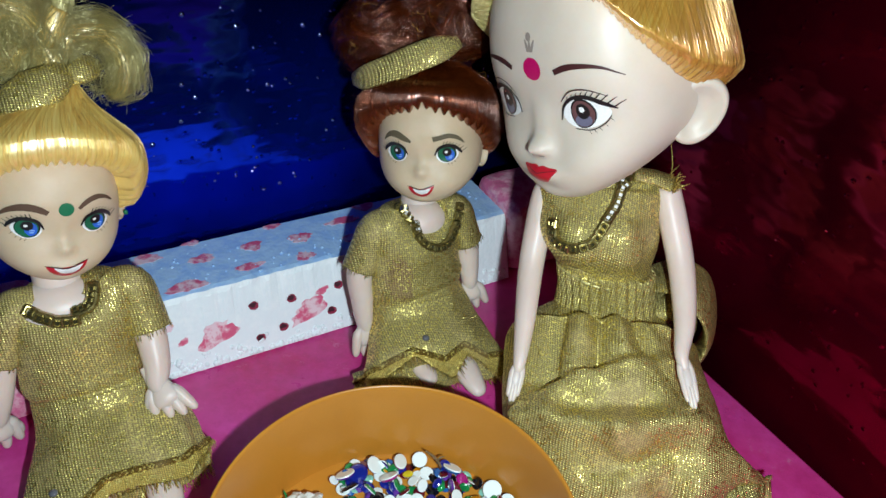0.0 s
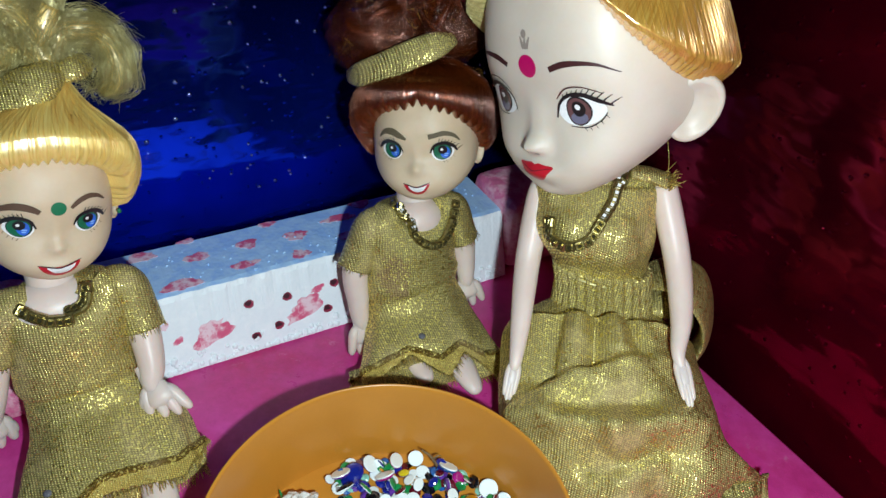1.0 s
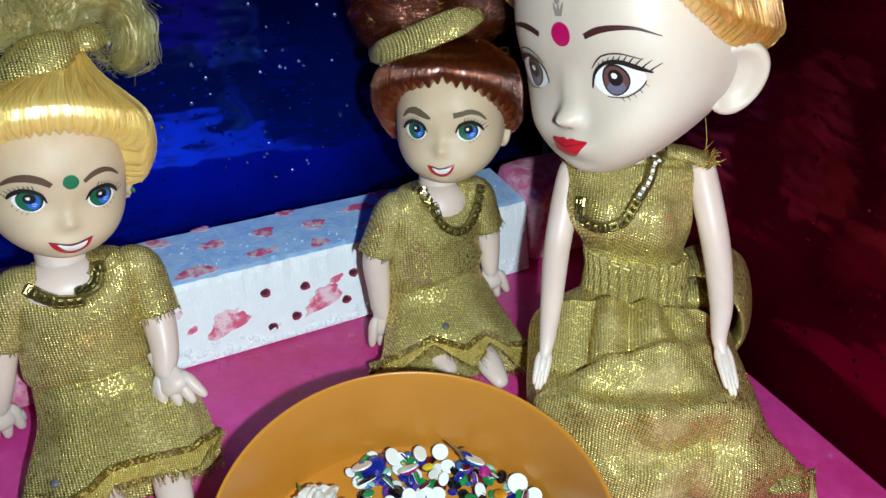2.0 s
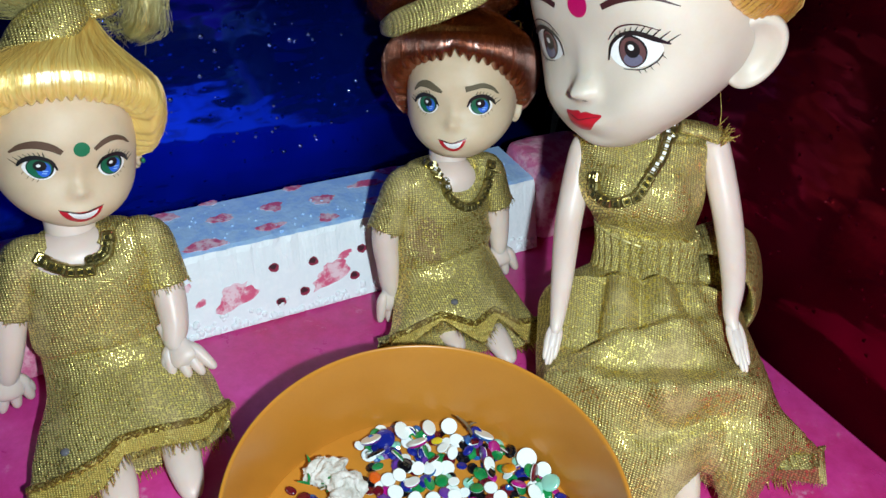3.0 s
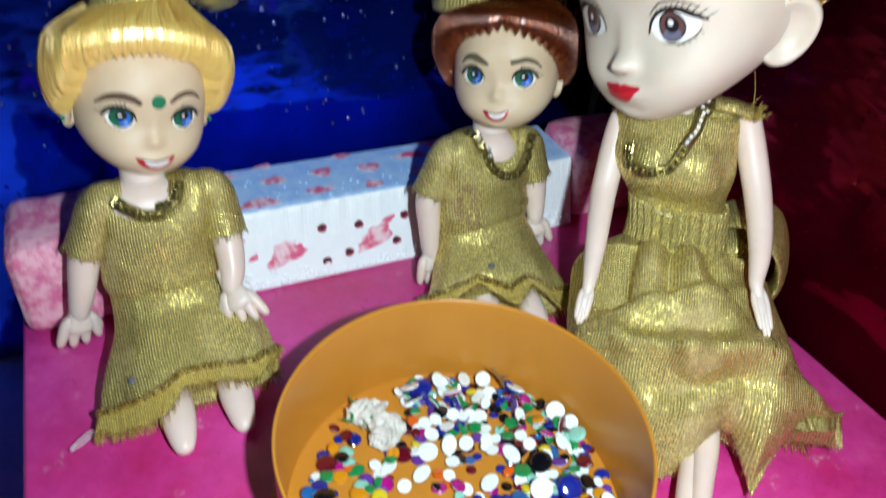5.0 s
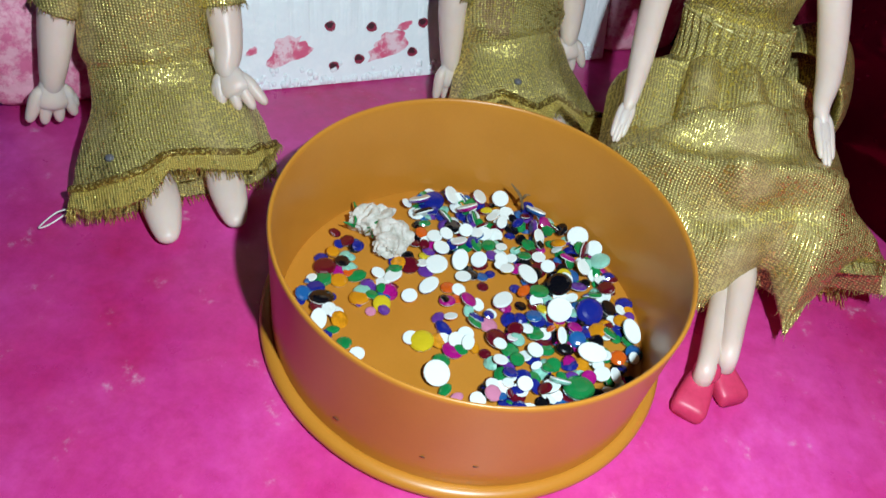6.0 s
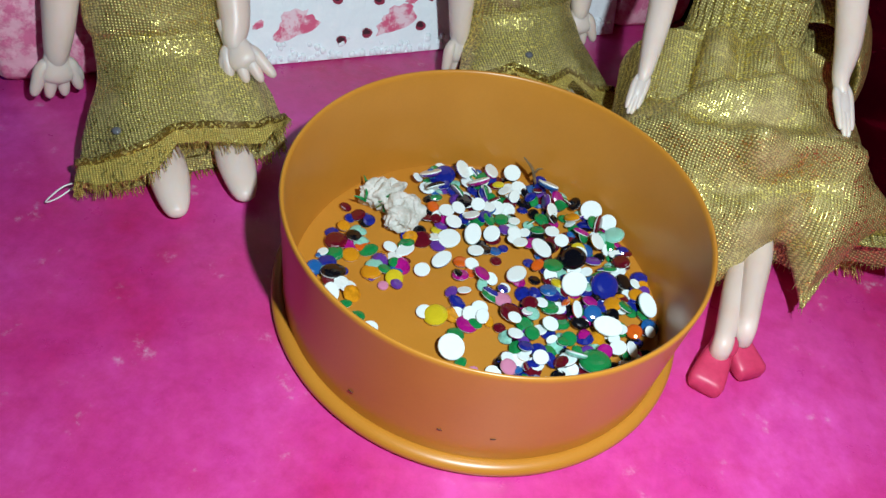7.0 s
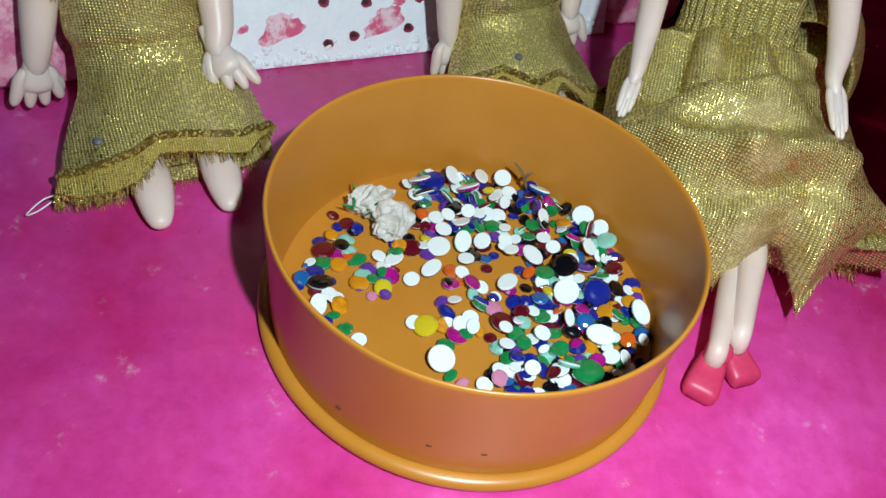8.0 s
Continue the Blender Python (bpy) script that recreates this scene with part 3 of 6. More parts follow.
SMALL_HEAD = Head([(0.0226, 0.0004, 0.0005, 0.0025), (0.0222, 0.0050, -0.0050, 0.0090), (0.0200, 0.0100, -0.0110, 0.0150), (0.0150, 0.0152, -0.0168, 0.0205), (0.0080, 0.0181, -0.0197, 0.0235), (0.0010, 0.0190, -0.0200, 0.0245), (-0.0060, 0.0189, -0.0188, 0.0225),
                   (-0.0110, 0.0178, -0.0190, 0.0185), (-0.0155, 0.0150, -0.0192, 0.0130), (-0.0190, 0.0112, -0.0178, 0.0080), (-0.0215, 0.0070, -0.0140, 0.0035), (-0.0226, 0.0030, -0.0090, 0.0000), (-0.0229, 0.0004, -0.0050, -0.0040)],
                  [(0, -0.0098, 0.0024, 0.0021, 0.0018), (0, -0.0062, 0.0017, 0.0040, 0.0008), (0.0086, -0.0038, 0.0052, 0.0036, -0.0011), (0.0092, -0.0122, 0.0055, 0.0045, 0.0009), (0, -0.0160, 0.0045, 0.0020, 0.0011), (0, -0.0186, 0.0034, 0.0010, -0.0004), (0, -0.0208, 0.0042, 0.0022, 0.0012), (0.0085, 0.0032, 0.0060, 0.0022, 0.0005)], 2.3)
BIG_HEAD = Head([(0.0470, 0.0005, 0.0010, 0.0040), (0.0462, 0.0085, -0.0070, 0.0140), (0.0425, 0.0170, -0.0150, 0.0240), (0.0340, 0.0248, -0.0228, 0.0330), (0.0220, 0.0300, -0.0278, 0.0385), (0.0080, 0.0320, -0.0290, 0.0400), (-0.0050, 0.0318, -0.0268, 0.0370),
                 (-0.0150, 0.0290, -0.0266, 0.0290), (-0.0225, 0.0240, -0.0276, 0.0200), (-0.0290, 0.0172, -0.0266, 0.0100), (-0.0335, 0.0105, -0.0228, 0.0020), (-0.0358, 0.0055, -0.0175, -0.0040), (-0.0365, 0.0006, -0.0120, -0.0110)],
                [(0, -0.0160, 0.0034, 0.0030, 0.0058), (0, -0.0095, 0.0030, 0.0064, 0.0015), (0.0032, -0.0172, 0.0019, 0.0018, 0.0012), (0.0165, -0.0055, 0.0085, 0.0060, -0.0010), (0.0155, -0.0190, 0.0090, 0.0070, 0.0012), (0, -0.0246, 0.0066, 0.0030, 0.0030), (0, -0.0300, 0.0050, 0.0016, -0.0006), (0, -0.0338, 0.0060, 0.0032, 0.0020)], 2.9)


def small_face(bm, m, dot, brows, brow, mouth):
    """brows: rows of x and z for the doll's right and left brow; mouth: its width and height as shares of the usual."""
    f = Face(bm, m, SMALL_HEAD)
    e = 0.00010
    for side, arch in zip((-1, 1), brows):
        cx, cz = side * 0.0086, -0.0036
        f.almond(side, cx + side * 0.0002, cz - 0.0002, 0.0037, 0.0032, e, "white", 0.08)
        f.disc(cx + 0.0001, cz + 0.0003, 0.0031, 0.0031, 1.7 * e, "black")
        f.disc(cx, cz + 0.0002, 0.0028, 0.0028, 2.4 * e, "green_iris")
        f.disc(cx + 0.0009, cz - 0.0001, 0.0016, 0.0022, 3 * e, "blue_iris")
        f.disc(cx + 0.0001, cz + 0.0009, 0.0015, 0.0016, 3.7 * e, "black")
        f.disc(cx - 0.0002, cz + 0.0010, 0.0005, 0.0005, 4.5 * e, "white")
        f.disc(cx + 0.0013, cz - 0.0006, 0.0007, 0.00020, 4.5 * e, "pale_iris")
        f.disc(cx + 0.0011, cz - 0.0013, 0.0006, 0.00018, 4.5 * e, "pale_iris")
        f.stroke([(cx - side * 0.0040, cz - 0.0002), (cx - side * 0.0024, cz + 0.0025), (cx + side * 0.0010, cz + 0.0034), (cx + side * 0.0036, cz + 0.0021), (cx + side * 0.0047, cz + 0.0004)], (0.00020, 0.00048, 0.00064, 0.00056, 0.0002), 4 * e, "black")
        for k in range(8):
            x0 = cx + side * (-0.0010 + 0.0008 * k)
            z0 = cz + 0.0036 - 0.00006 * k * k
            f.stroke([(x0, z0), (x0 + side * (0.0002 + 0.0001 * k), z0 + 0.0008), (x0 + side * (0.0004 + 0.0002 * k), z0 + 0.0014)], (0.00013, 0.00011, 0.00005), 3 * e, "black", 2)
        for k in range(4):
            x0 = cx + side * (0.0004 + 0.0010 * k)
            z0 = cz - 0.0031 + 0.00022 * k * k
            f.stroke([(x0, z0), (x0 + side * 0.0003, z0 - 0.0004), (x0 + side * 0.0005, z0 - 0.0007)], (0.00008, 0.00007, 0.00004), 3 * e, "brow", 2)
        f.stroke([(side * x, z) for x, z, _ in arch], [w for _, _, w in arch], 2.2 * e, brow)
    if dot:
        f.disc(0.0010, 0.0019, 0.0020, 0.0020, 1.5 * e, dot)
    # open grin: red lips round white teeth
    w, h = mouth
    f.curved(0, -0.0164, [(x * w, z * h) for x, z in ((-0.0054, 0.0017), (-0.0036, 0.0014), (-0.0010, 0.0011), (0.0014, 0.0012), (0.0038, 0.0017), (0.0056, 0.0022), (0.0046, -0.0001), (0.0026, -0.0019), (0.0003, -0.0026), (-0.0022, -0.0020), (-0.0043, -0.0003))], e, "red")
    f.curved(0.0003 * w, -0.0161, [(x * w, z * h) for x, z in ((-0.0036, 0.0007), (-0.0012, 0.0003), (0.0012, 0.0004), (0.0032, 0.0008), (0.0040, 0.0010), (0.0026, -0.0008), (0.0004, -0.0016), (-0.0018, -0.0011))], 2 * e, "white")
    f.stroke([(-0.0056 * w, -0.0146), (-0.0030 * w, -0.0152), (0, -0.0157), (0.0030 * w, -0.0150), (0.0058 * w, -0.0140)], (0.00008, 0.00020, 0.00018, 0.00020, 0.00008), 3 * e, "maroon")


def ear(bm, m, mi, wide, tall, dish):
    """A moulded ear: an egg-shaped dish with a rolled rim; its outer side faces +x of m."""
    seg, rings = 36, []
    for q, h in ((0.0, -0.55), (0.25, -0.50), (0.45, -0.30), (0.60, 0.05), (0.74, 0.55), (0.86, 0.80), (0.95, 0.62), (1.0, 0.15), (0.97, -0.4), (0.80, -1.1), (0.5, -1.7), (0.02, -2.0)):
        ring = []
        for k in range(seg):
            t = 2 * math.pi * k / seg
            y, z = math.cos(t), math.sin(t)
            egg = 1 + 0.16 * z
            lobe = 1.0 if z > -0.3 else 1 + 0.10 * (z + 0.3)
            ring.append(m @ Vector((dish * (h if y > -0.55 or h < 0 else h * 0.5), wide * y * egg * max(q, 0.01), tall * z * lobe * max(q, 0.01))))
        rings.append(ring)
    loft(bm, rings, mi)


def hand(bm, wrist, tip, spread, mi, size=1.0, n=4, fan=1.0):
    """A small moulded hand from the wrist to the finger tips, its fingers spread along the vector given."""
    along = tip - wrist
    s = spread.normalized()
    back = wrist - along.normalized() * 0.0070 * size
    tube(bm, [back, wrist, wrist + along * 0.22, wrist + along * 0.44, wrist + along * 0.60, wrist + along * 0.72], [q * size * (0.72 + 0.28 * fan) for q in (0.0022, 0.0033, 0.0041, 0.0048, 0.0042, 0.0020)], mi, 20, 6, 0.62, s)
    for k in range(n):
        o = k - (n - 1) / 2
        tip_k = wrist + along * (1.02 + 0.08 * fan - 0.06 * o * o) + s * o * (0.0013 + 0.0029 * fan) * size
        root = wrist + along * 0.28 + s * o * (0.0015 + 0.0010 * fan) * size
        heel = wrist + along * 0.02 + s * o * 0.0006 * size
        tube(bm, [heel, root, root.lerp(tip_k, 0.55), root.lerp(tip_k, 0.88), tip_k], [q * size for q in (0.0008, 0.0019, 0.0018, 0.0013, 0.0005)], mi, 12, 5)
    if n == 4 and size > 0.9:
        # the thumb, set off from the palm
        a, b = wrist + along * 0.02 - s * 0.0008 * size, wrist + along * 0.72 - s * 0.0070 * size
        tube(bm, [a, a.lerp(b, 0.6) - s * 0.0006, b], [0.0012 * size, 0.0017 * size, 0.0006 * size], mi, 10, 4)


def line(stops):
    """A torn hem: how far the cloth reaches beyond its straight edge, along a doll's x."""
    def reach(x):
        for (a, u), (b, v) in zip(stops, stops[1:]):
            if x <= b:
                return u + (v - u) * min(max((x - a) / (b - a), 0), 1) + 0.0006 * noise.noise(Vector((x * 900, 0, 0)))
        return stops[-1][1]
    return reach


def folds_of(ridges):
    """Cloth folds: each runs from (u, s) to (u, s), u down the cloth and s across it, with a width and a height; lips rise on one side alone."""
    def height(u, s):
        h = 0.0
        for u0, s0, u1, s1, wide, tall, lip in ridges:
            ax, ay, bx, by = u0 * 0.085, s0 * 0.032, u1 * 0.085, s1 * 0.032
            px, py = u * 0.085, s * 0.032
            dx, dy = bx - ax, by - ay
            l2 = dx * dx + dy * dy
            k = ((px - ax) * dx + (py - ay) * dy) / l2
            c = min(max(k, 0.0), 1.0)
            qx, qy = px - ax - c * dx, py - ay - c * dy
            d = math.hypot(qx, qy)
            if lip:
                # which side of the run: below it the cloth lies over
                side = (dx * qy - dy * qx) / math.sqrt(l2)
                side = side if dy < 0 else -side
                fade = math.exp(-(max(0.0, abs(k - c)) * math.sqrt(l2) / 0.006) ** 2)
                h += tall * fade * (1 / (1 + math.exp(-side / 0.0008))) * math.exp(-max(side, 0) / wide)
            else:
                h += tall * math.exp(-(d / wide) ** 2)
        return h
    return height


def sweep(bm, sections, mi, steps=5, seg=72, flare=0.0, roll=0.0, fold=0.0, folds=9, slant=0.0, trim=None, seed=0.0, crease=0.0007, scoop=0.0, aside=0.0, hem=None, rise=0.0, drape=None):
    """Cloth over a run of oval sections (x, f, z, half width, half depth); it never sinks under the seat."""
    q = []
    S = [sections[0]] + list(sections) + [sections[-1]]
    for i in range(1, len(S) - 2):
        for k in range(steps):
            t = k / steps
            q.append([0.5 * (2 * b + (c - a) * t + (2 * a - 5 * b + 4 * c - d) * t * t + (3 * b - a - 3 * c + d) * t ** 3) for a, b, c, d in zip(S[i - 1], S[i], S[i + 1], S[i + 2])])
    q.append(list(sections[-1]))
    rings, total = [], len(q)

    def ring_at(u, c, tang, grow=1.0, zig=0.0):
        x, f, z, w, d = c
        n = Vector((0, -tang.z, tang.y))
        if n.z < 0 or (abs(n.z) < 0.2 and n.y > 0):
            n = -n
        out = []
        for k in range(seg):
            t = 2 * math.pi * k / seg
            cs, sn = math.cos(t), math.sin(t)
            ww = w * (1 + flare * u * (1 - sn) / 2) * grow
            rip = 1 + fold * max(u, rise) * math.sin(folds * t + seed + 2 * math.sin(2 * t))
            off = Vector((ww * cs * rip, 0, 0)) + n * (d * grow * sn * rip)
            p = at(x, f, z) + off
            p.z += roll * u * off.x
            p.y -= slant * u * off.x
            if scoop and u < 0.5:
                p.z -= scoop * (1 - u / 0.5) * max(0.0, -off.y / d if d else 0) * max(0.0, 1 - ((cs - aside) * 1.05) ** 2)
            if hem and zig:
                e = hem(p.x) * (1.0 if sn > -0.2 else 0.2) * zig ** 1.5
                p.y -= e
                p.z -= e * 0.35
            out_of = off.normalized() if off.length else n
            if drape and sn > 0:
                p += out_of * drape(u, cs) * min(sn * 2.5, 1)
            p += out_of * crease * ((0.4 + u) * noise.noise(Vector((p.x * 60 + seed, p.y * 75, p.z * 75))) + 0.35 * noise.noise(p * 190) + 0.18 * noise.noise(p * 420))
            p.z = max(p.z, 0.0006)
            out.append(p)
        return out

    tang = Vector((0, 0, -1))
    for i, c in enumerate(q):
        a, b = q[max(i - 1, 0)], q[min(i + 1, total - 1)]
        tang = Vector((0, -(b[1] - a[1]), b[2] - a[2])).normalized()
        rings.append(ring_at(i / (total - 1), c, tang, zig=max(0.0, (i / (total - 1) - 0.5) / 0.5)))
    edge = rings[-1]
    under = ring_at(1.0, [*q[-1][:3], q[-1][3] * 0.95, q[-1][4] * 0.9], tang, zig=1.0)
    deep = [p - tang * 0.008 for p in ring_at(1.0, [*q[-1][:3], q[-1][3] * 0.9, q[-1][4] * 0.8], tang)]
    for p in deep:
        p.z = max(p.z, 0.0008)
    loft(bm, rings[:-5] if trim is not None else rings, mi, cap=(True, False))
    rng = random.Random(int(seed * 10) + 5)
    if trim is not None:
        loft(bm, rings[-6:], trim, cap=(False, False))
        cord = list(rings[-6]) + [rings[-6][0]]
        tube(bm, [p + Vector((0, 0, 0.0005)) for p in cord], [0.0011] * len(cord), MI["gold_dark"], 6, 1)
        for k in range(0, seg):
            for j in range(3):
                a = edge[k].lerp(edge[(k + 1) % seg], rng.random())
                e = a + tang * rng.uniform(0.0012, 0.0036) + Vector((rng.uniform(-1, 1), rng.uniform(-1, 1), rng.uniform(-1, 0.6))) * 0.0009
                e.z = max(e.z, 0.0004)
                tube(bm, [a, a.lerp(e, 0.5), e], [0.00016, 0.00013, 0.00008], trim, 3, 1)
    elif hem:
        # frayed threads along a raw edge
        for k in range(seg):
            a = edge[k].lerp(edge[(k + 1) % seg], rng.random())
            e = a + tang * rng.uniform(0.0004, 0.0018) + Vector((rng.uniform(-1, 1), rng.uniform(-1, 1), rng.uniform(-1, 0.6))) * 0.0005
            e.z = max(e.z, 0.0004)
            tube(bm, [a, a.lerp(e, 0.5), e], [0.00012, 0.0001, 0.00006], mi, 3, 1)
    loft(bm, [edge, under, deep], mi, cap=(False, True))


def wisps(bm, c, r, n, length, mi, seed, radius=0.00009, lift=0.6, clear=False, m=None):
    """Loose hairs that stand out from a lump of hair."""
    rng = random.Random(seed)
    m = m or Matrix.Identity(3)
    for _ in range(n):
        d = Vector((rng.gauss(0, 1), rng.gauss(0, 1), rng.gauss(0, 1))).normalized()
        if clear and d.y < 0.1 and d.z < 0.75:
            continue
        a = Vector((d.x * r[0], d.y * r[1], d.z * r[2])) * 0.93
        side = d.orthogonal().normalized()
        side.rotate(Matrix.Rotation(rng.uniform(0, 6.28), 3, d))
        l = length * rng.uniform(0.4, 1.2)
        b = a + side * l * 0.5 + d * l * 0.25 * lift
        e = a + side * l * rng.uniform(0.5, 1.0) + d * l * lift * rng.uniform(-0.1, 0.7) + Vector((0, 0, -0.1 * l))
        tube(bm, [Vector(c) + m @ p for p in (a, b, e)], [radius, radius, radius * 0.5], mi, 3, 3)


def bundle(bm, path, r, n, mi, seed, strand=0.00012, core=0.86, loose=0.0, heart=None):
    """A lock of hair: fine strands round a core that follows the path; loose: how far they stray from it."""
    rng = random.Random(seed)
    tube(bm, path, [r * 0.55] + [r * core] * (len(path) - 2) + [r * 0.5], mi if heart is None else heart, 16, 5)
    for _ in range(n):
        t, q, w, spin = rng.uniform(0, 2 * math.pi), r * (0.72 + (0.42 + loose) * rng.random() ** 1.5), rng.uniform(0, 6), rng.uniform(-1.2, 1.2)
        pts = []
        for i, p in enumerate(path):
            d = (path[min(i + 1, len(path) - 1)] - path[max(i - 1, 0)]).normalized()
            a = d.cross(Vector((0, 1, 0))).normalized()
            b = d.cross(a)
            e = t + spin * i / len(path)
            g = q * (0.6 if i in (0, len(path) - 1) else 1.0) * (1 + (0.12 + 0.5 * loose) * math.sin(i * 2.1 + w))
            pts.append(p + (a * math.cos(e) + b * math.sin(e)) * g + Vector((rng.gauss(0, 1), rng.gauss(0, 1), rng.gauss(0, 1))) * r * 0.35 * loose)
        s = rng.randrange(0, 2)
        pts = pts[s:len(pts) - rng.randrange(0, 2)]
        tube(bm, pts, [strand] * len(pts), mi, 3, 4)


def hair_roll(bm, m, shape, mi, hairline, thick, top, peak, teeth=60, tooth=0.0009, seg=420, strands=500, thin=0.00010, frizz=0.0, gap=0.0, waist=(0.62, 0.27), low=0.0, drop=0.0, tint=None, side=((0.56, 0.07), (0.94, 0.30), (0.94, 0.70), (0.50, 0.97)), follow=False):
    """Hair combed from the hairline over a soft roll and up to where it is tied. hairline, thick: rows of degrees from the front
    (towards the doll's left) and a height or a thickness; top: height of the roll's crest; gap: a parting where the skin shows;
    side: the roll's outline, as shares of thickness and of height; follow: the roll keeps to the skull."""
    ang, hz = [a for a, _ in hairline], [z for _, z in hairline]
    tang, th = [a for a, _ in thick], [z for _, z in thick]
    n = 5
    cols = []
    for k in range(seg):
        deg = 360.0 * k / seg - 180
        t = math.radians(deg)
        z = float(np.interp(deg, ang, hz))
        h = float(np.interp(deg, tang, th))
        z += 0.0004 * noise.noise(Vector((t * 14, 5.0, 0))) + gap * math.exp(-((deg - 2) / 7) ** 2)
        bite = tooth * (0.5 + 0.5 * math.sin(teeth * t)) * (1 + 0.6 * noise.noise(Vector((t * 9, 1.0, 0))))
        base, root = shape.around(t, z), shape.around(t, z + bite)
        out = Vector((base.x, base.y - 0.002, 0)).normalized()
        crown = top - drop * math.sin(t) ** 2
        rise = max(crown - z, 0.004)
        h *= 1 + 0.10 * noise.noise(Vector((t * 6, 0, 3.0))) + 0.02 * noise.noise(Vector((t * 30, 0, 7.0)))
        pts = [root - out * 0.0010 + Vector((0, 0, 0.0010)), root + out * 0.0009]
        pts += [base + out * h * a + Vector((0, 0, rise * b + (0.75 * bite - low * h if j == 0 else 0))) for j, (a, b) in enumerate(side)]
        crest = base + out * h * 0.35
        if follow:
            pts[2:] = [shape.around(t, z + rise * b) + out * h * a + Vector((0, 0, 0.75 * bite if j == 0 else 0)) for j, (a, b) in enumerate(side)]
            crest = shape.around(t, crown - 0.004) + out * h * 0.3
        for part_way, up in zip(waist, (0.20, 0.50)):
            pts.append(Vector((peak.x + (crest.x - peak.x) * part_way, peak.y + (crest.y - peak.y) * part_way, crown + (peak.z - crown) * up)))
        pts.append(peak + Vector((crest.x, crest.y, 0)) * 0.05)
        cols.append(glide(pts, n))
    rows = len(cols[0])
    rings = []
    for i in range(rows):
        ring = []
        v = i / (rows - 1)
        for k in range(seg):
            t = 2 * math.pi * k / seg
            p = cols[k][i]
            ridge = 0.00012 * noise.noise(Vector((t * 26, v * 1.5, 3.0))) + 0.00006 * noise.noise(Vector((t * 70, v * 1.2, 8.0)))
            ring.append(m @ (p + p.normalized() * ridge * min(v * 10, 1) * (1 - 0.6 * v)))
        rings.append(ring)
    rings = rings[::-1]
    count = len(bm.faces)
    loft(bm, rings, mi, cap=(True, False))
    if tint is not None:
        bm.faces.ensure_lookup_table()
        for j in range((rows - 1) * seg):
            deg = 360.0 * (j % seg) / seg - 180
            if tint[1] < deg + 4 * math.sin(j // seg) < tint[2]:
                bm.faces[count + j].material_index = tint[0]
    rings = rings[::-1]
    rng = random.Random(seg + int(abs(peak.x) * 1e5) + mi)
    centre = m @ Vector((0, 0, 0.004))
    for _ in range(strands):
        k = rng.uniform(0, seg)
        i0, i1 = rng.choice((1, 1, 2, 3, 5, 9)), rows - rng.choice((0, 1, 2, 4, 9, 14))
        drift, lift, wave = rng.uniform(-9, 9), rng.uniform(0.00004, 0.00040), rng.uniform(0, 6)
        deg = 360.0 * k / seg - 180
        pts = []
        for i in range(i0, i1, 2):
            w = (k + drift * (i / rows) ** 2 + frizz * 1500 * math.sin(i * 0.8 + wave)) % seg
            a, c = int(w) % seg, (int(w) + 1) % seg
            p = rings[i][a].lerp(rings[i][c], w - int(w))
            pts.append(p + (p - centre).normalized() * (lift * min(1, 0.2 + i / 8) + frizz * (0.5 + 0.5 * math.sin(i * 1.3 + wave * 3))))
        if len(pts) > 2:
            tube(bm, pts, [thin] * len(pts), tint[0] if tint is not None and tint[1] < deg < tint[2] else mi, 3, 1)


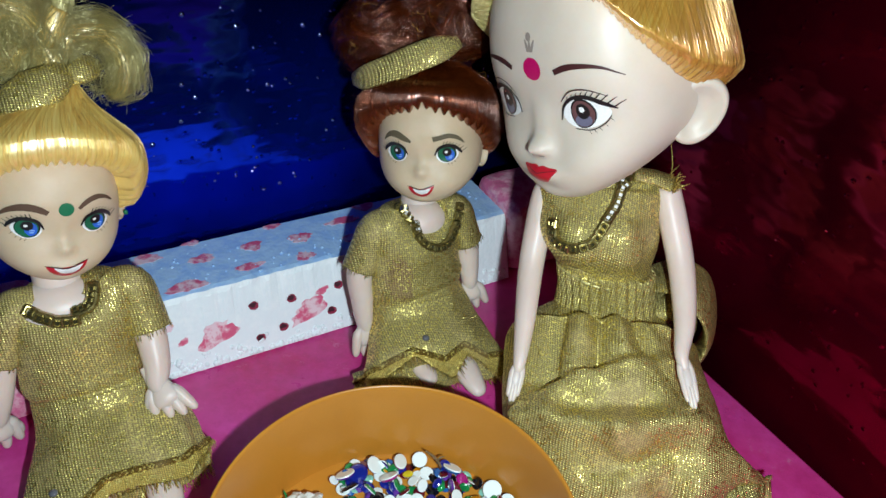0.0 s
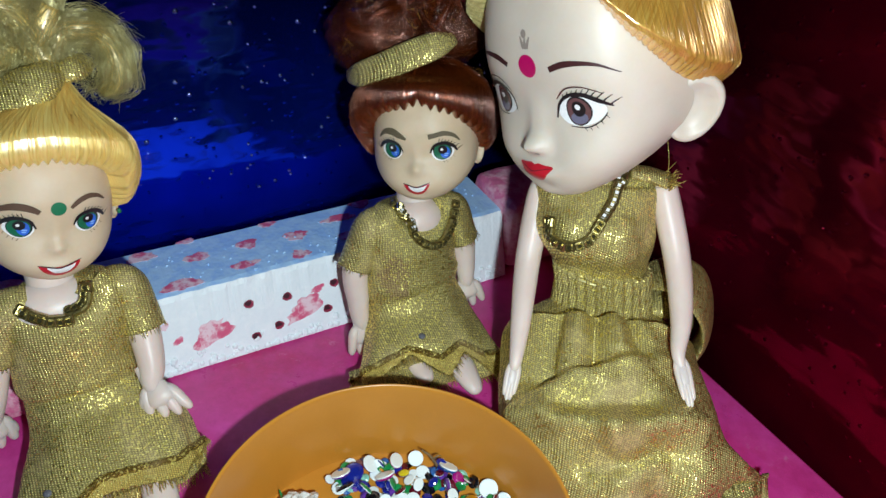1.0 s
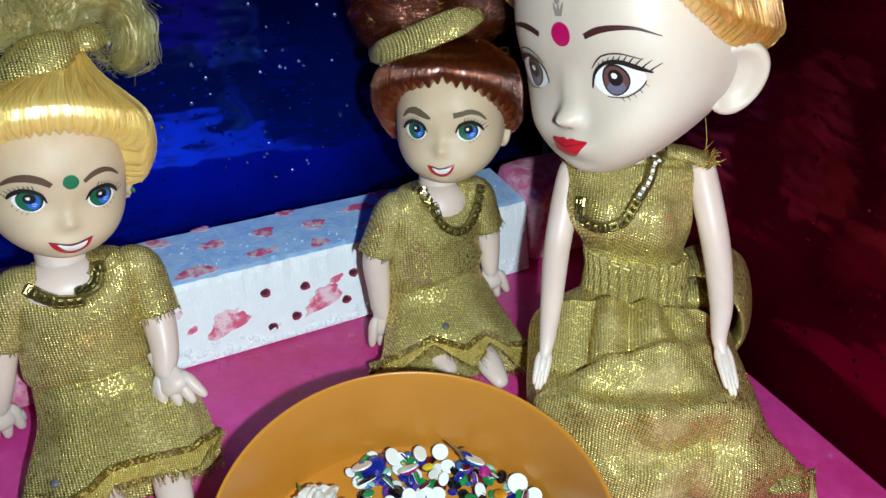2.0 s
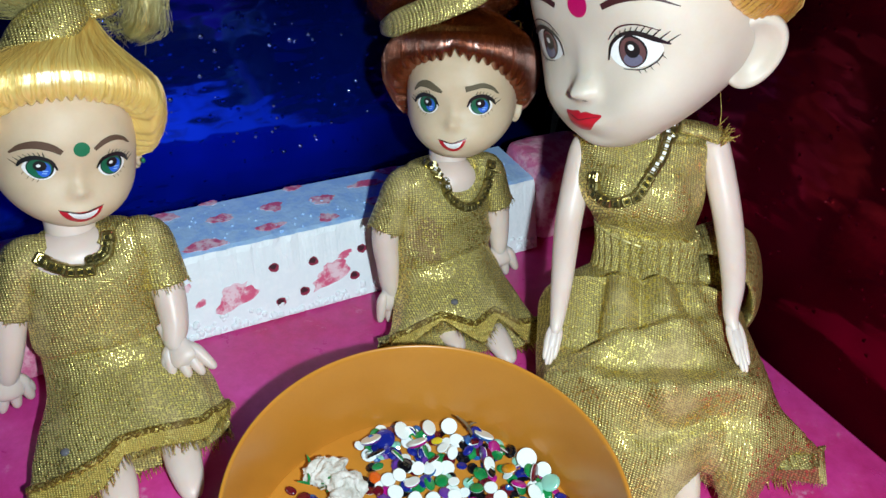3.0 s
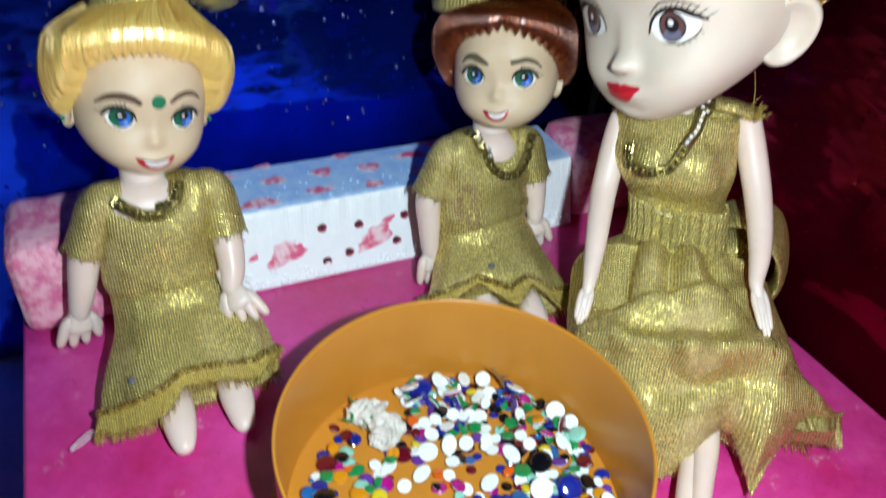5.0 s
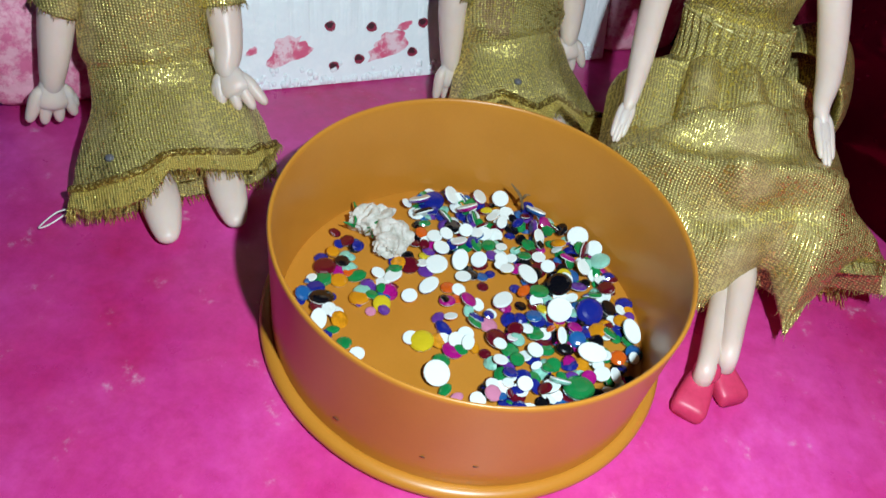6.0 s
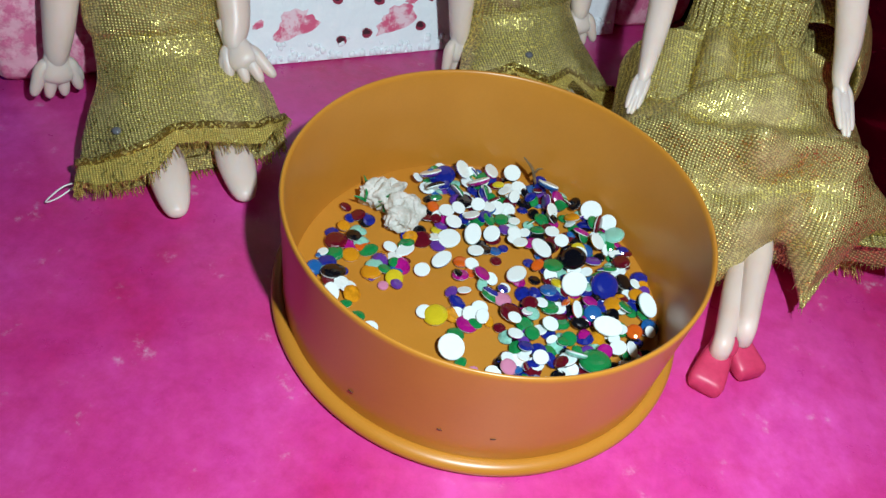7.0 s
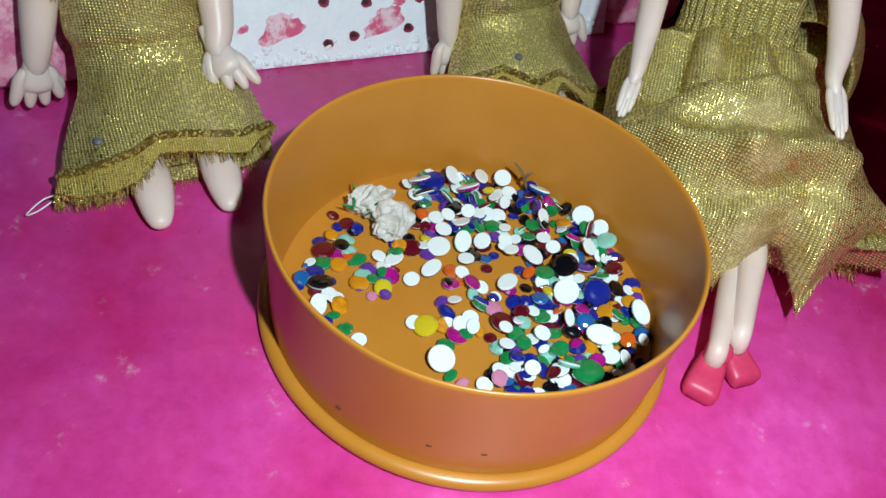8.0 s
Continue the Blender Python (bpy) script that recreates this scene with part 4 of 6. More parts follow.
def small_body(bm, left, right, feet, hem):
    """Dress, limbs and neck of a seated small doll."""
    limb, gold = MI["limb"], MI["gold"]
    n = hem["neck"]
    tube(bm, [at(n, -0.007, 0.050), at(n, -0.008, 0.060), at(n, -0.012, 0.072)], [0.0098, 0.0066, 0.0070], limb, 20, 4)
    ball(bm, at(n - 0.001, -0.0040, 0.0515), (hem["chest"], 0.0100, 0.0090), limb, seg=28, rows=18)
    rng = random.Random(int(hem["seed"] * 7))
    for arm, s in ((left, -1), (right, 1)):
        p = [at(*a) for a in arm]
        tube(bm, p[:4] + [p[3].lerp(p[4], 0.40)], [0.0052, 0.0050, 0.0042, 0.0031, 0.0014], limb, 18, 6)
        hand(bm, p[3], p[4], Vector((s, -0.25, 0.1)), limb)
        # a short plain sleeve with a raw, frayed end
        a, b = p[0], p[0].lerp(p[1], 0.95)
        run = [a + Vector((-s * 0.0075, 0, 0.0030)), a + Vector((-s * 0.001, 0, 0.0026)), a.lerp(b, 0.5) + Vector((s * 0.0003, 0, 0.0006)), b + Vector((s * 0.0004, 0, 0))]
        tube(bm, run, [0.0058, 0.0064, 0.0064, 0.0066], gold, 26, 6, 0.92)
        d = (run[3] - run[2]).normalized()
        o = d.orthogonal().normalized()
        for _ in range(60):
            r = o.copy()
            r.rotate(Matrix.Rotation(rng.uniform(0, 6.28), 3, d))
            q = run[3] + r * 0.0064
            e = q + d * rng.uniform(0.0005, 0.0022) + r * rng.uniform(-0.0004, 0.0008)
            tube(bm, [q - d * 0.0006, q, e], [0.00013, 0.00012, 0.00006], gold, 3, 1)
    for (x, f), s in zip(feet, (-1, 1)):
        tube(bm, [at(x * 0.8, 0.005, 0.008), at(x * 0.95, f - 0.034, 0.0066), at(x, f - 0.022, 0.0060)], [0.0055, 0.0048, 0.0046], limb, 14, 4)
        tube(bm, [at(x, f - 0.0300, 0.0064), at(x, f - 0.019, 0.0058), at(x, f - 0.012, 0.0052), at(x, f - 0.005, 0.0040), at(x, f - 0.0012, 0.0032), at(x, f, 0.0030)], [0.0040, 0.0050, 0.0051, 0.0040, 0.0026, 0.0010], limb, 20, 5, 0.72, Vector((1, 0, 0)))
    sweep(bm, [(-0.001, -0.004, 0.0605, 0.0122, 0.0068), (-0.001, -0.003, 0.0560, 0.0178, 0.0094), (hem["lean"] * 0.5, -0.001, 0.0470, 0.0186, 0.0112), (hem["lean"], 0.000, 0.0360, 0.0188, 0.0116), (hem["lean"], 0.001, 0.0275, 0.0196, 0.0126), (hem["lean"], 0.0012, 0.0232, 0.0184, 0.0116)], gold, 5, 96, seed=hem["seed"], scoop=hem["scoop"], aside=hem["neck"] / 0.018, drape=folds_of(hem["torso"]))
    sweep(bm, [(hem["lean"], 0.001, 0.0275, 0.0180, 0.0115), (hem["lean"] * 0.7, 0.004, 0.0200, 0.0194, 0.0132), (hem["x"] * 0.2, 0.012, 0.0135, 0.0215, 0.0120), (hem["x"] * 0.6, 0.024, 0.0105, 0.0245, 0.0100), (hem["x"] * 0.9, hem["f"] - 0.006, 0.0078 + hem["lift"], hem["w"] * 0.95, 0.0080), (hem["x"], hem["f"], 0.0062 + hem["lift"], hem["w"], 0.0068)],
          gold, 6, 140, fold=0.045, folds=7, slant=hem["slant"], trim=MI["trim"], seed=hem["seed"], flare=0.10, hem=line(hem["stops"]))


def blonde_doll():
    bm = start()
    small_body(bm, [(-0.0190, -0.003, 0.0515), (-0.0255, -0.002, 0.0380), (-0.0290, 0.000, 0.0260), (-0.0315, 0.001, 0.0175), (-0.0340, 0.002, 0.0055)],
               [(0.0160, -0.002, 0.0515), (0.0170, 0.005, 0.0395), (0.0165, 0.012, 0.0310), (0.0152, 0.0160, 0.0264), (0.0186, 0.0235, 0.0186)],
               [(-0.0090, 0.0580), (0.0090, 0.0560)], dict(x=-0.0030, f=0.0405, w=0.0275, slant=-0.10, seed=1.3, scoop=0.0105, lift=0.0, neck=-0.0045, chest=0.0145, lean=-0.0030,
                                                           stops=[(-0.05, 0.0), (-0.031, 0.001), (-0.0260, 0.004), (-0.0180, 0.006), (-0.0115, 0.0045), (-0.0055, -0.0015), (0.0010, -0.0005), (0.008, 0.0010), (0.017, 0.0025), (0.0286, -0.009), (0.06, -0.015)],
                                                           torso=[(0.55, -0.9, 0.75, 0.0, 0.0016, 0.0010, False), (0.80, -0.8, 0.72, 0.5, 0.0014, 0.0009, False), (0.92, -0.5, 0.95, 0.7, 0.0015, 0.0012, False), (0.45, 0.7, 0.75, 0.9, 0.0016, -0.0010, False)]))
    m = Matrix.Translation((-0.0006, 0.0177, 0.0824)) @ pose(0, 0, 0, -9.75, 10.75, 6.4)
    SMALL_HEAD.build(bm, m, MI["skin"])
    small_face(bm, m, "green", ([(0.0036, 0.0012, 0.0007), (0.0062, 0.0027, 0.0010), (0.0094, 0.0032, 0.0010), (0.0124, 0.0023, 0.0007), (0.0148, 0.0002, 0.0002)],
                                [(0.0042, 0.0018, 0.0005), (0.0064, 0.0036, 0.0007), (0.0092, 0.0044, 0.0007), (0.0118, 0.0037, 0.0005), (0.0138, 0.0020, 0.0002)]), "brow", (0.98, 0.95))
    for s in (-1, 1):
        ear(bm, m @ pose(s * 0.0200, 0.0008, -0.0068, 0, 0, -s * 35 + (0 if s > 0 else 180)), MI["skin"], 0.0030, 0.0042, 0.0010)
        ball(bm, m @ Vector((s * 0.0214, -0.0010, -0.0078)), (0.0007, 0.0007, 0.0009), MI["green"])
    hair_roll(bm, m, SMALL_HEAD, MI["blonde"], [(-180, -0.012), (-110, -0.010), (-80, -0.005), (-60, 0.0015), (-52, 0.0085), (-34, 0.0125), (-15, 0.0142), (5, 0.0148), (32, 0.0128), (52, 0.0085), (62, 0.001), (80, -0.005), (110, -0.010), (180, -0.012)],
              [(-180, 0.003), (-110, 0.0060), (-80, 0.0084), (-58, 0.0080), (-35, 0.0056), (0, 0.0048), (35, 0.0056), (58, 0.0080), (80, 0.0084), (110, 0.0060), (180, 0.003)], 0.0248, Vector((0.0070, 0.002, 0.0365)), strands=420, thin=0.00005, tooth=0.0013, low=0.10, drop=0.0055, waist=(0.80, 0.42), side=((0.66, 0.08), (1.0, 0.36), (0.98, 0.66), (0.72, 0.92)))
    wisps(bm, m @ Vector((0, 0, 0.006)), (0.0285, 0.026, 0.015), 480, 0.010, MI["blonde"], 4, 0.00005, 0.35, True, m.to_3x3())
    # gold ribbon round the gathered hair
    def up(x, z, y=0.003):
        return m @ Vector((x, y, z))
    tube(bm, [up(-0.0125, 0.0215, -0.001), up(-0.0070, 0.0265, -0.004), up(-0.0010, 0.0315, -0.005), up(0.0040, 0.0350, -0.003), up(0.0070, 0.0370)], [0.0030, 0.0062, 0.0066, 0.0048, 0.0030], MI["gold"], 26, 6, 0.62)
    tube(bm, [up(0.0060, 0.0345, -0.001), up(0.0110, 0.0365, -0.002), up(0.0150, 0.0375), up(0.0175, 0.0360)], [0.0024, 0.0036, 0.0034, 0.0012], MI["gold"], 18, 6, 0.6)
    # looped lobes of pale hair and the tail that stands up
    for path, r, n, sd in (([(0.006, 0.036), (0.002, 0.0450), (-0.0035, 0.0520), (-0.0090, 0.0520), (-0.0120, 0.0460), (-0.0105, 0.0400), (-0.0065, 0.0385), (-0.0035, 0.0430)], 0.0058, 620, 2),
                           ([(0.006, 0.038), (0.0095, 0.0455), (0.0150, 0.0475), (0.0205, 0.0455), (0.0240, 0.0395), (0.0235, 0.0325), (0.0205, 0.0285)], 0.0043, 560, 7),
                           ([(0.002, 0.034), (0.003, 0.041), (0.005, 0.047), (0.0075, 0.053)], 0.0052, 360, 9)):
        bundle(bm, [up(x, z, 0.004 + 0.0015 * math.sin(700 * x)) for x, z in path], r, n, MI["pale"], sd, 0.00005, 0.74, 0.34, MI["blonde"])
    bundle(bm, [up(0.0075, 0.040, 0.005), up(0.0076, 0.050, 0.005), up(0.0086, 0.060, 0.005), up(0.0080, 0.071, 0.005), up(0.0072, 0.095, 0.006)], 0.0033, 300, MI["pale"], 15, 0.00007, 0.75, 0.15)
    for x, z, r, n, sd in ((-0.0085, 0.0475, (0.0108, 0.006, 0.0118), 800, 18), (0.0195, 0.0400, (0.0088, 0.005, 0.0118), 600, 19), (0.0082, 0.062, (0.0034, 0.0034, 0.016), 200, 16), (0.003, 0.042, (0.010, 0.006, 0.008), 300, 17)):
        wisps(bm, up(x, z, 0.004), r, n, 0.010, MI["pale"], sd, 0.00005, 0.35, False, m.to_3x3())
    spot = BVHTree.FromBMesh(bm).ray_cast(at(-0.0195, 0.0350, 0.05), Vector((0, 0, -1)))[0]
    ball(bm, spot, (0.0014, 0.0014, 0.0009), MI["blue_gem"], seg=8, rows=6)
    # loose end of thread at the hem's corner
    tube(bm, [at(-0.0300, 0.0395, 0.0030), at(-0.0345, 0.0425, 0.0050), at(-0.0395, 0.0440, 0.0020), at(-0.0370, 0.0420, 0.0008), at(-0.0325, 0.0400, 0.0022)], [0.00022] * 5, MI["white"], 6, 6)
    ob = thing("doll", bm, SLOTS, "small seated doll with tied-up blonde hair and gold dress", "doll", group="small seated dolls")
    ob.matrix_world = Matrix.Translation(sofa(-0.0590, -0.100)) @ pose(0, 0, 0, 0, 0, 36)
    return ob


def auburn_doll():
    bm = start()
    small_body(bm, [(-0.0165, -0.003, 0.0510), (-0.0228, -0.001, 0.0380), (-0.0232, 0.002, 0.0255), (-0.0235, 0.005, 0.0165), (-0.0230, 0.008, 0.0040)],
               [(0.0185, -0.002, 0.0510), (0.0220, 0.000, 0.0390), (0.0225, 0.003, 0.0295), (0.0220, 0.006, 0.0230), (0.0225, 0.009, 0.0120)],
               [(-0.0079, 0.0330), (0.0060, 0.0455)], dict(x=-0.0072, f=0.0350, w=0.0285, slant=0.22, seed=4.1, scoop=0.0105, lift=0.0014, neck=0.0040, chest=0.0112, lean=-0.0010,
                                                           stops=[(-0.06, 0.001), (-0.039, 0.001), (-0.0270, -0.001), (-0.0140, -0.0070), (-0.0040, 0.0040), (0.0055, -0.0050), (0.0125, 0.0050), (0.03, 0.0)],
                                                           torso=[(0.70, -0.9, 0.78, -0.2, 0.0013, 0.0010, False), (0.82, -0.6, 0.80, 0.9, 0.0014, -0.0011, False), (0.55, 0.5, 0.70, 0.9, 0.0015, 0.0009, False)]))
    # a brown patch where the metal threads have rubbed off
    for f in bm.faces:
        if f.material_index == MI["gold"]:
            c = f.calc_center_median()
            if c.y < -0.003 and ((c.x + 0.0115) / 0.0050) ** 2 + ((c.z - 0.0375) / 0.0085) ** 2 + 0.7 * noise.noise(c * 500) < 1:
                f.material_index = MI["worn"]
    m = Matrix.Translation((0.0109, 0.0135, 0.0814)) @ pose(0, 0, 0, -16.5, -6.4, -38)
    SMALL_HEAD.build(bm, m, MI["skin"])
    small_face(bm, m, "", ([(0.0034, 0.0008, 0.0004), (0.0056, 0.0019, 0.0010), (0.0084, 0.0032, 0.0012), (0.0112, 0.0029, 0.0008), (0.0134, 0.0008, 0.0002)],
                           [(0.0042, 0.0019, 0.0009), (0.0064, 0.0024, 0.0008), (0.0094, 0.0031, 0.0008), (0.0122, 0.0023, 0.0006), (0.0142, 0.0003, 0.0002)]), "olive_brow", (0.82, 0.88))
    for s in (-1, 1):
        ear(bm, m @ pose(s * 0.0186, 0.0010, -0.0068, 0, 0, -s * 35 + (0 if s > 0 else 180)), MI["skin"], 0.0032, 0.0046, 0.0011)
    hair_roll(bm, m, SMALL_HEAD, MI["auburn"], [(-180, -0.015), (-100, -0.010), (-78, -0.004), (-60, 0.002), (-36, 0.0088), (-15, 0.0106), (10, 0.0110), (28, 0.0097), (48, 0.0055), (75, -0.001), (95, -0.006), (180, -0.015)],
              [(-180, 0.004), (-110, 0.0080), (-75, 0.0085), (-40, 0.0050), (0, 0.0036), (40, 0.0044), (75, 0.0068), (110, 0.0070), (180, 0.004)], 0.0200, Vector((-0.002, 0.004, 0.0300)), frizz=0.00035, strands=1300, thin=0.00007, gap=0.0016, teeth=46, tooth=0.0022, waist=(0.86, 0.62), low=0.10, drop=0.0025)
    wisps(bm, m @ Vector((0, 0.003, 0.008)), (0.0280, 0.0265, 0.016), 700, 0.011, MI["auburn"], 24, 0.00008, 0.5, True, m.to_3x3())
    # orange hairs added to imitate glints on the auburn roll
    wisps(bm, m @ Vector((0, 0.003, 0.010)), (0.0275, 0.0260, 0.016), 200, 0.009, MI["orange"], 25, 0.00008, 0.5, True, m.to_3x3())
    # bun of glossy looped curls
    rng = random.Random(41)
    for c, r, locks in ((Vector((-0.0170, 0.003, 0.0345)), (0.0150, 0.0140, 0.0125), 15), (Vector((0.0050, 0.004, 0.0405)), (0.0150, 0.0140, 0.0130), 15)):
        ball(bm, m @ c, [q * 0.90 for q in r], MI["auburn"], m.to_3x3(), 40, 26, rough=0.16, freq=140)
        for j in range(locks):
            turn = Matrix.Rotation(rng.uniform(-1.2, 1.2), 3, "Y") @ Matrix.Rotation(rng.uniform(-0.9, 0.9), 3, "X") @ Matrix.Rotation(rng.uniform(0, 6.28), 3, "Z")
            path, size, rate, ph = [], rng.uniform(0.90, 1.06), rng.uniform(0.40, 0.60), rng.uniform(0, 6)
            for i in range(12):
                t = i * rate
                e = turn @ Vector((math.cos(t), math.sin(t), 0.20 * math.sin(2.1 * t + ph)))
                wave = 1 + 0.07 * math.sin(i * 2.0 + ph)
                path.append(m @ (c + Vector((e.x * r[0], e.y * r[1], e.z * r[2])) * size * wave))
            bundle(bm, path, rng.uniform(0.0014, 0.0028), 80, MI["auburn"], 60 + j, 0.00007, 0.55, 0.40)
        # brighter orange hairs stand in for the bun's rim-lit glints
        wisps(bm, m @ c, [q * 1.05 for q in r], 150, 0.008, MI["orange"], 34, 0.00007, 0.40, False, m.to_3x3())
        wisps(bm, m @ c, [q * 1.08 for q in r], 700, 0.011, MI["auburn"], 33, 0.00008, 0.40, False, m.to_3x3())
    tube(bm, [m @ Vector(p) for p in ((-0.0270, -0.0060, 0.0200), (-0.0215, -0.0125, 0.0212), (-0.0130, -0.0155, 0.0240), (-0.0030, -0.0160, 0.0280), (0.0060, -0.0140, 0.0315), (0.0115, -0.0090, 0.0335))],
         [0.0022, 0.0040, 0.0046, 0.0048, 0.0044, 0.0020], MI["gold"], 26, 6, 0.30, m.to_3x3() @ Vector((-0.25, 0.30, 1)).normalized())
    tree = BVHTree.FromBMesh(bm)
    for x, f, r, gem in ((-0.0080, 0.0255, 0.0014, "blue_gem"), (-0.0290, 0.0170, 0.0013, "gem")):
        spot = tree.ray_cast(at(x, f, 0.045), Vector((0, 0, -1)))[0]
        if spot:
            ball(bm, spot, (r, r, r * 0.7), MI[gem], seg=8, rows=6)
    ob = thing("doll", bm, SLOTS, "small seated doll with curly auburn bun and gold dress", "doll", group="small seated dolls")
    ob.matrix_world = Matrix.Translation((-0.0125, 0.112, 0)) @ pose(0, 0, 0, 0, 0, 36)
    return ob


def big_face(bm, m):
    f = Face(bm, m, BIG_HEAD)
    e = 0.00012
    for side in (-1, 1):
        cx, cz = side * 0.0156, -0.0049
        f.almond(side, cx, cz, 0.0070, 0.0050, e, "white", 0.10)
        f.disc(cx - side * 0.0006, cz + 0.0001, 0.0038, 0.0045, 2 * e, "black")
        f.disc(cx - side * 0.0006, cz, 0.0034, 0.0041, 3 * e, "brown_iris")
        f.disc(cx - side * 0.0006, cz - 0.0021, 0.0025, 0.0018, 3.5 * e, "grey_iris")
        f.disc(cx - side * 0.0006, cz + 0.0007, 0.0020, 0.0024, 4 * e, "black")
        f.disc(cx - side * 0.0006 - 0.0002, cz + 0.0013, 0.0008, 0.0009, 5 * e, "white")
        f.stroke([(cx - side * 0.0074, cz - 0.0024), (cx - side * 0.0062, cz + 0.0018), (cx - side * 0.0028, cz + 0.0047), (cx + side * 0.0015, cz + 0.0052), (cx + side * 0.0056, cz + 0.0034), (cx + side * 0.0086, cz + 0.0018)], (0.0002, 0.0004, 0.0005, 0.0007, 0.0007, 0.0002), 4 * e, "black")
        f.stroke([(cx - side * 0.0066, cz + 0.0034), (cx - side * 0.0030, cz + 0.0068), (cx + side * 0.0020, cz + 0.0075), (cx + side * 0.0070, cz + 0.0056)], (0.0001, 0.0002, 0.0002, 0.0001), 4 * e, "maroon")
        f.stroke([(cx - side * 0.0030, cz - 0.0046), (cx + side * 0.0018, cz - 0.0047), (cx + side * 0.0054, cz - 0.0026), (cx + side * 0.0070, cz - 0.0002)], (0.0001, 0.00016, 0.00016, 0.0001), 4 * e, "black")
        for k in range(10):
            x0 = cx + side * (-0.0046 + 0.00135 * k)
            z0 = cz + 0.0050 - 0.00012 * (k - 4) ** 2
            f.stroke([(x0, z0), (x0 + side * (0.0002 + 0.00014 * k), z0 + 0.0011), (x0 + side * (0.0004 + 0.00028 * k), z0 + 0.0021)], (0.00018, 0.00014, 0.00006), 4 * e, "black", 2)
        for k in range(5):
            x0 = cx + side * (0.001 + 0.0014 * k)
            z0 = cz - 0.0047 + 0.00024 * k * k
            f.stroke([(x0, z0), (x0 + side * 0.0004, z0 - 0.0006), (x0 + side * 0.0008, z0 - 0.0011)], (0.0001, 0.00008, 0.00004), 4 * e, "black", 2)
        f.stroke([(side * 0.0083, 0.0070), (side * 0.0125, 0.0086), (side * 0.0172, 0.0091), (side * 0.0222, 0.0085), (side * 0.0266, 0.0060)], (0.0008, 0.0009, 0.0007, 0.0004, 0.0001), e, "maroon")
        # nostril shade, painted on as a small flat brown disc
        f.disc(side * 0.0020, -0.0184, 0.0007, 0.0004, e, "shade")
    f.disc(0.0003, 0.0074, 0.0034, 0.0033, 2 * e, "magenta")
    for s in (-1, 0, 1):
        f.stroke([(s * 0.0007, 0.0122), (s * 0.0011, 0.0138), (s * 0.0018, 0.0156)], (0.0004, 0.0005, 0.0002), e, "shade", 2)
    f.disc(-0.0004, 0.0164, 0.0010, 0.0012, e, "shade")
    f.curved(0, -0.0246, [(-0.0066, 0.0020), (-0.0036, 0.0023), (-0.0014, 0.0026), (0, 0.0022), (0.0014, 0.0026), (0.0036, 0.0023), (0.0066, 0.0020), (0.0050, 0.0001), (0.0027, -0.0022), (0, -0.0032), (-0.0027, -0.0022), (-0.0050, 0.0001)], 2 * e, "red")
    f.stroke([(-0.0062, -0.0229), (-0.0020, -0.0237), (0, -0.0241), (0.0020, -0.0237), (0.0062, -0.0229)], (0.00005, 0.00009, 0.00010, 0.00009, 0.00005), 3 * e, "maroon")


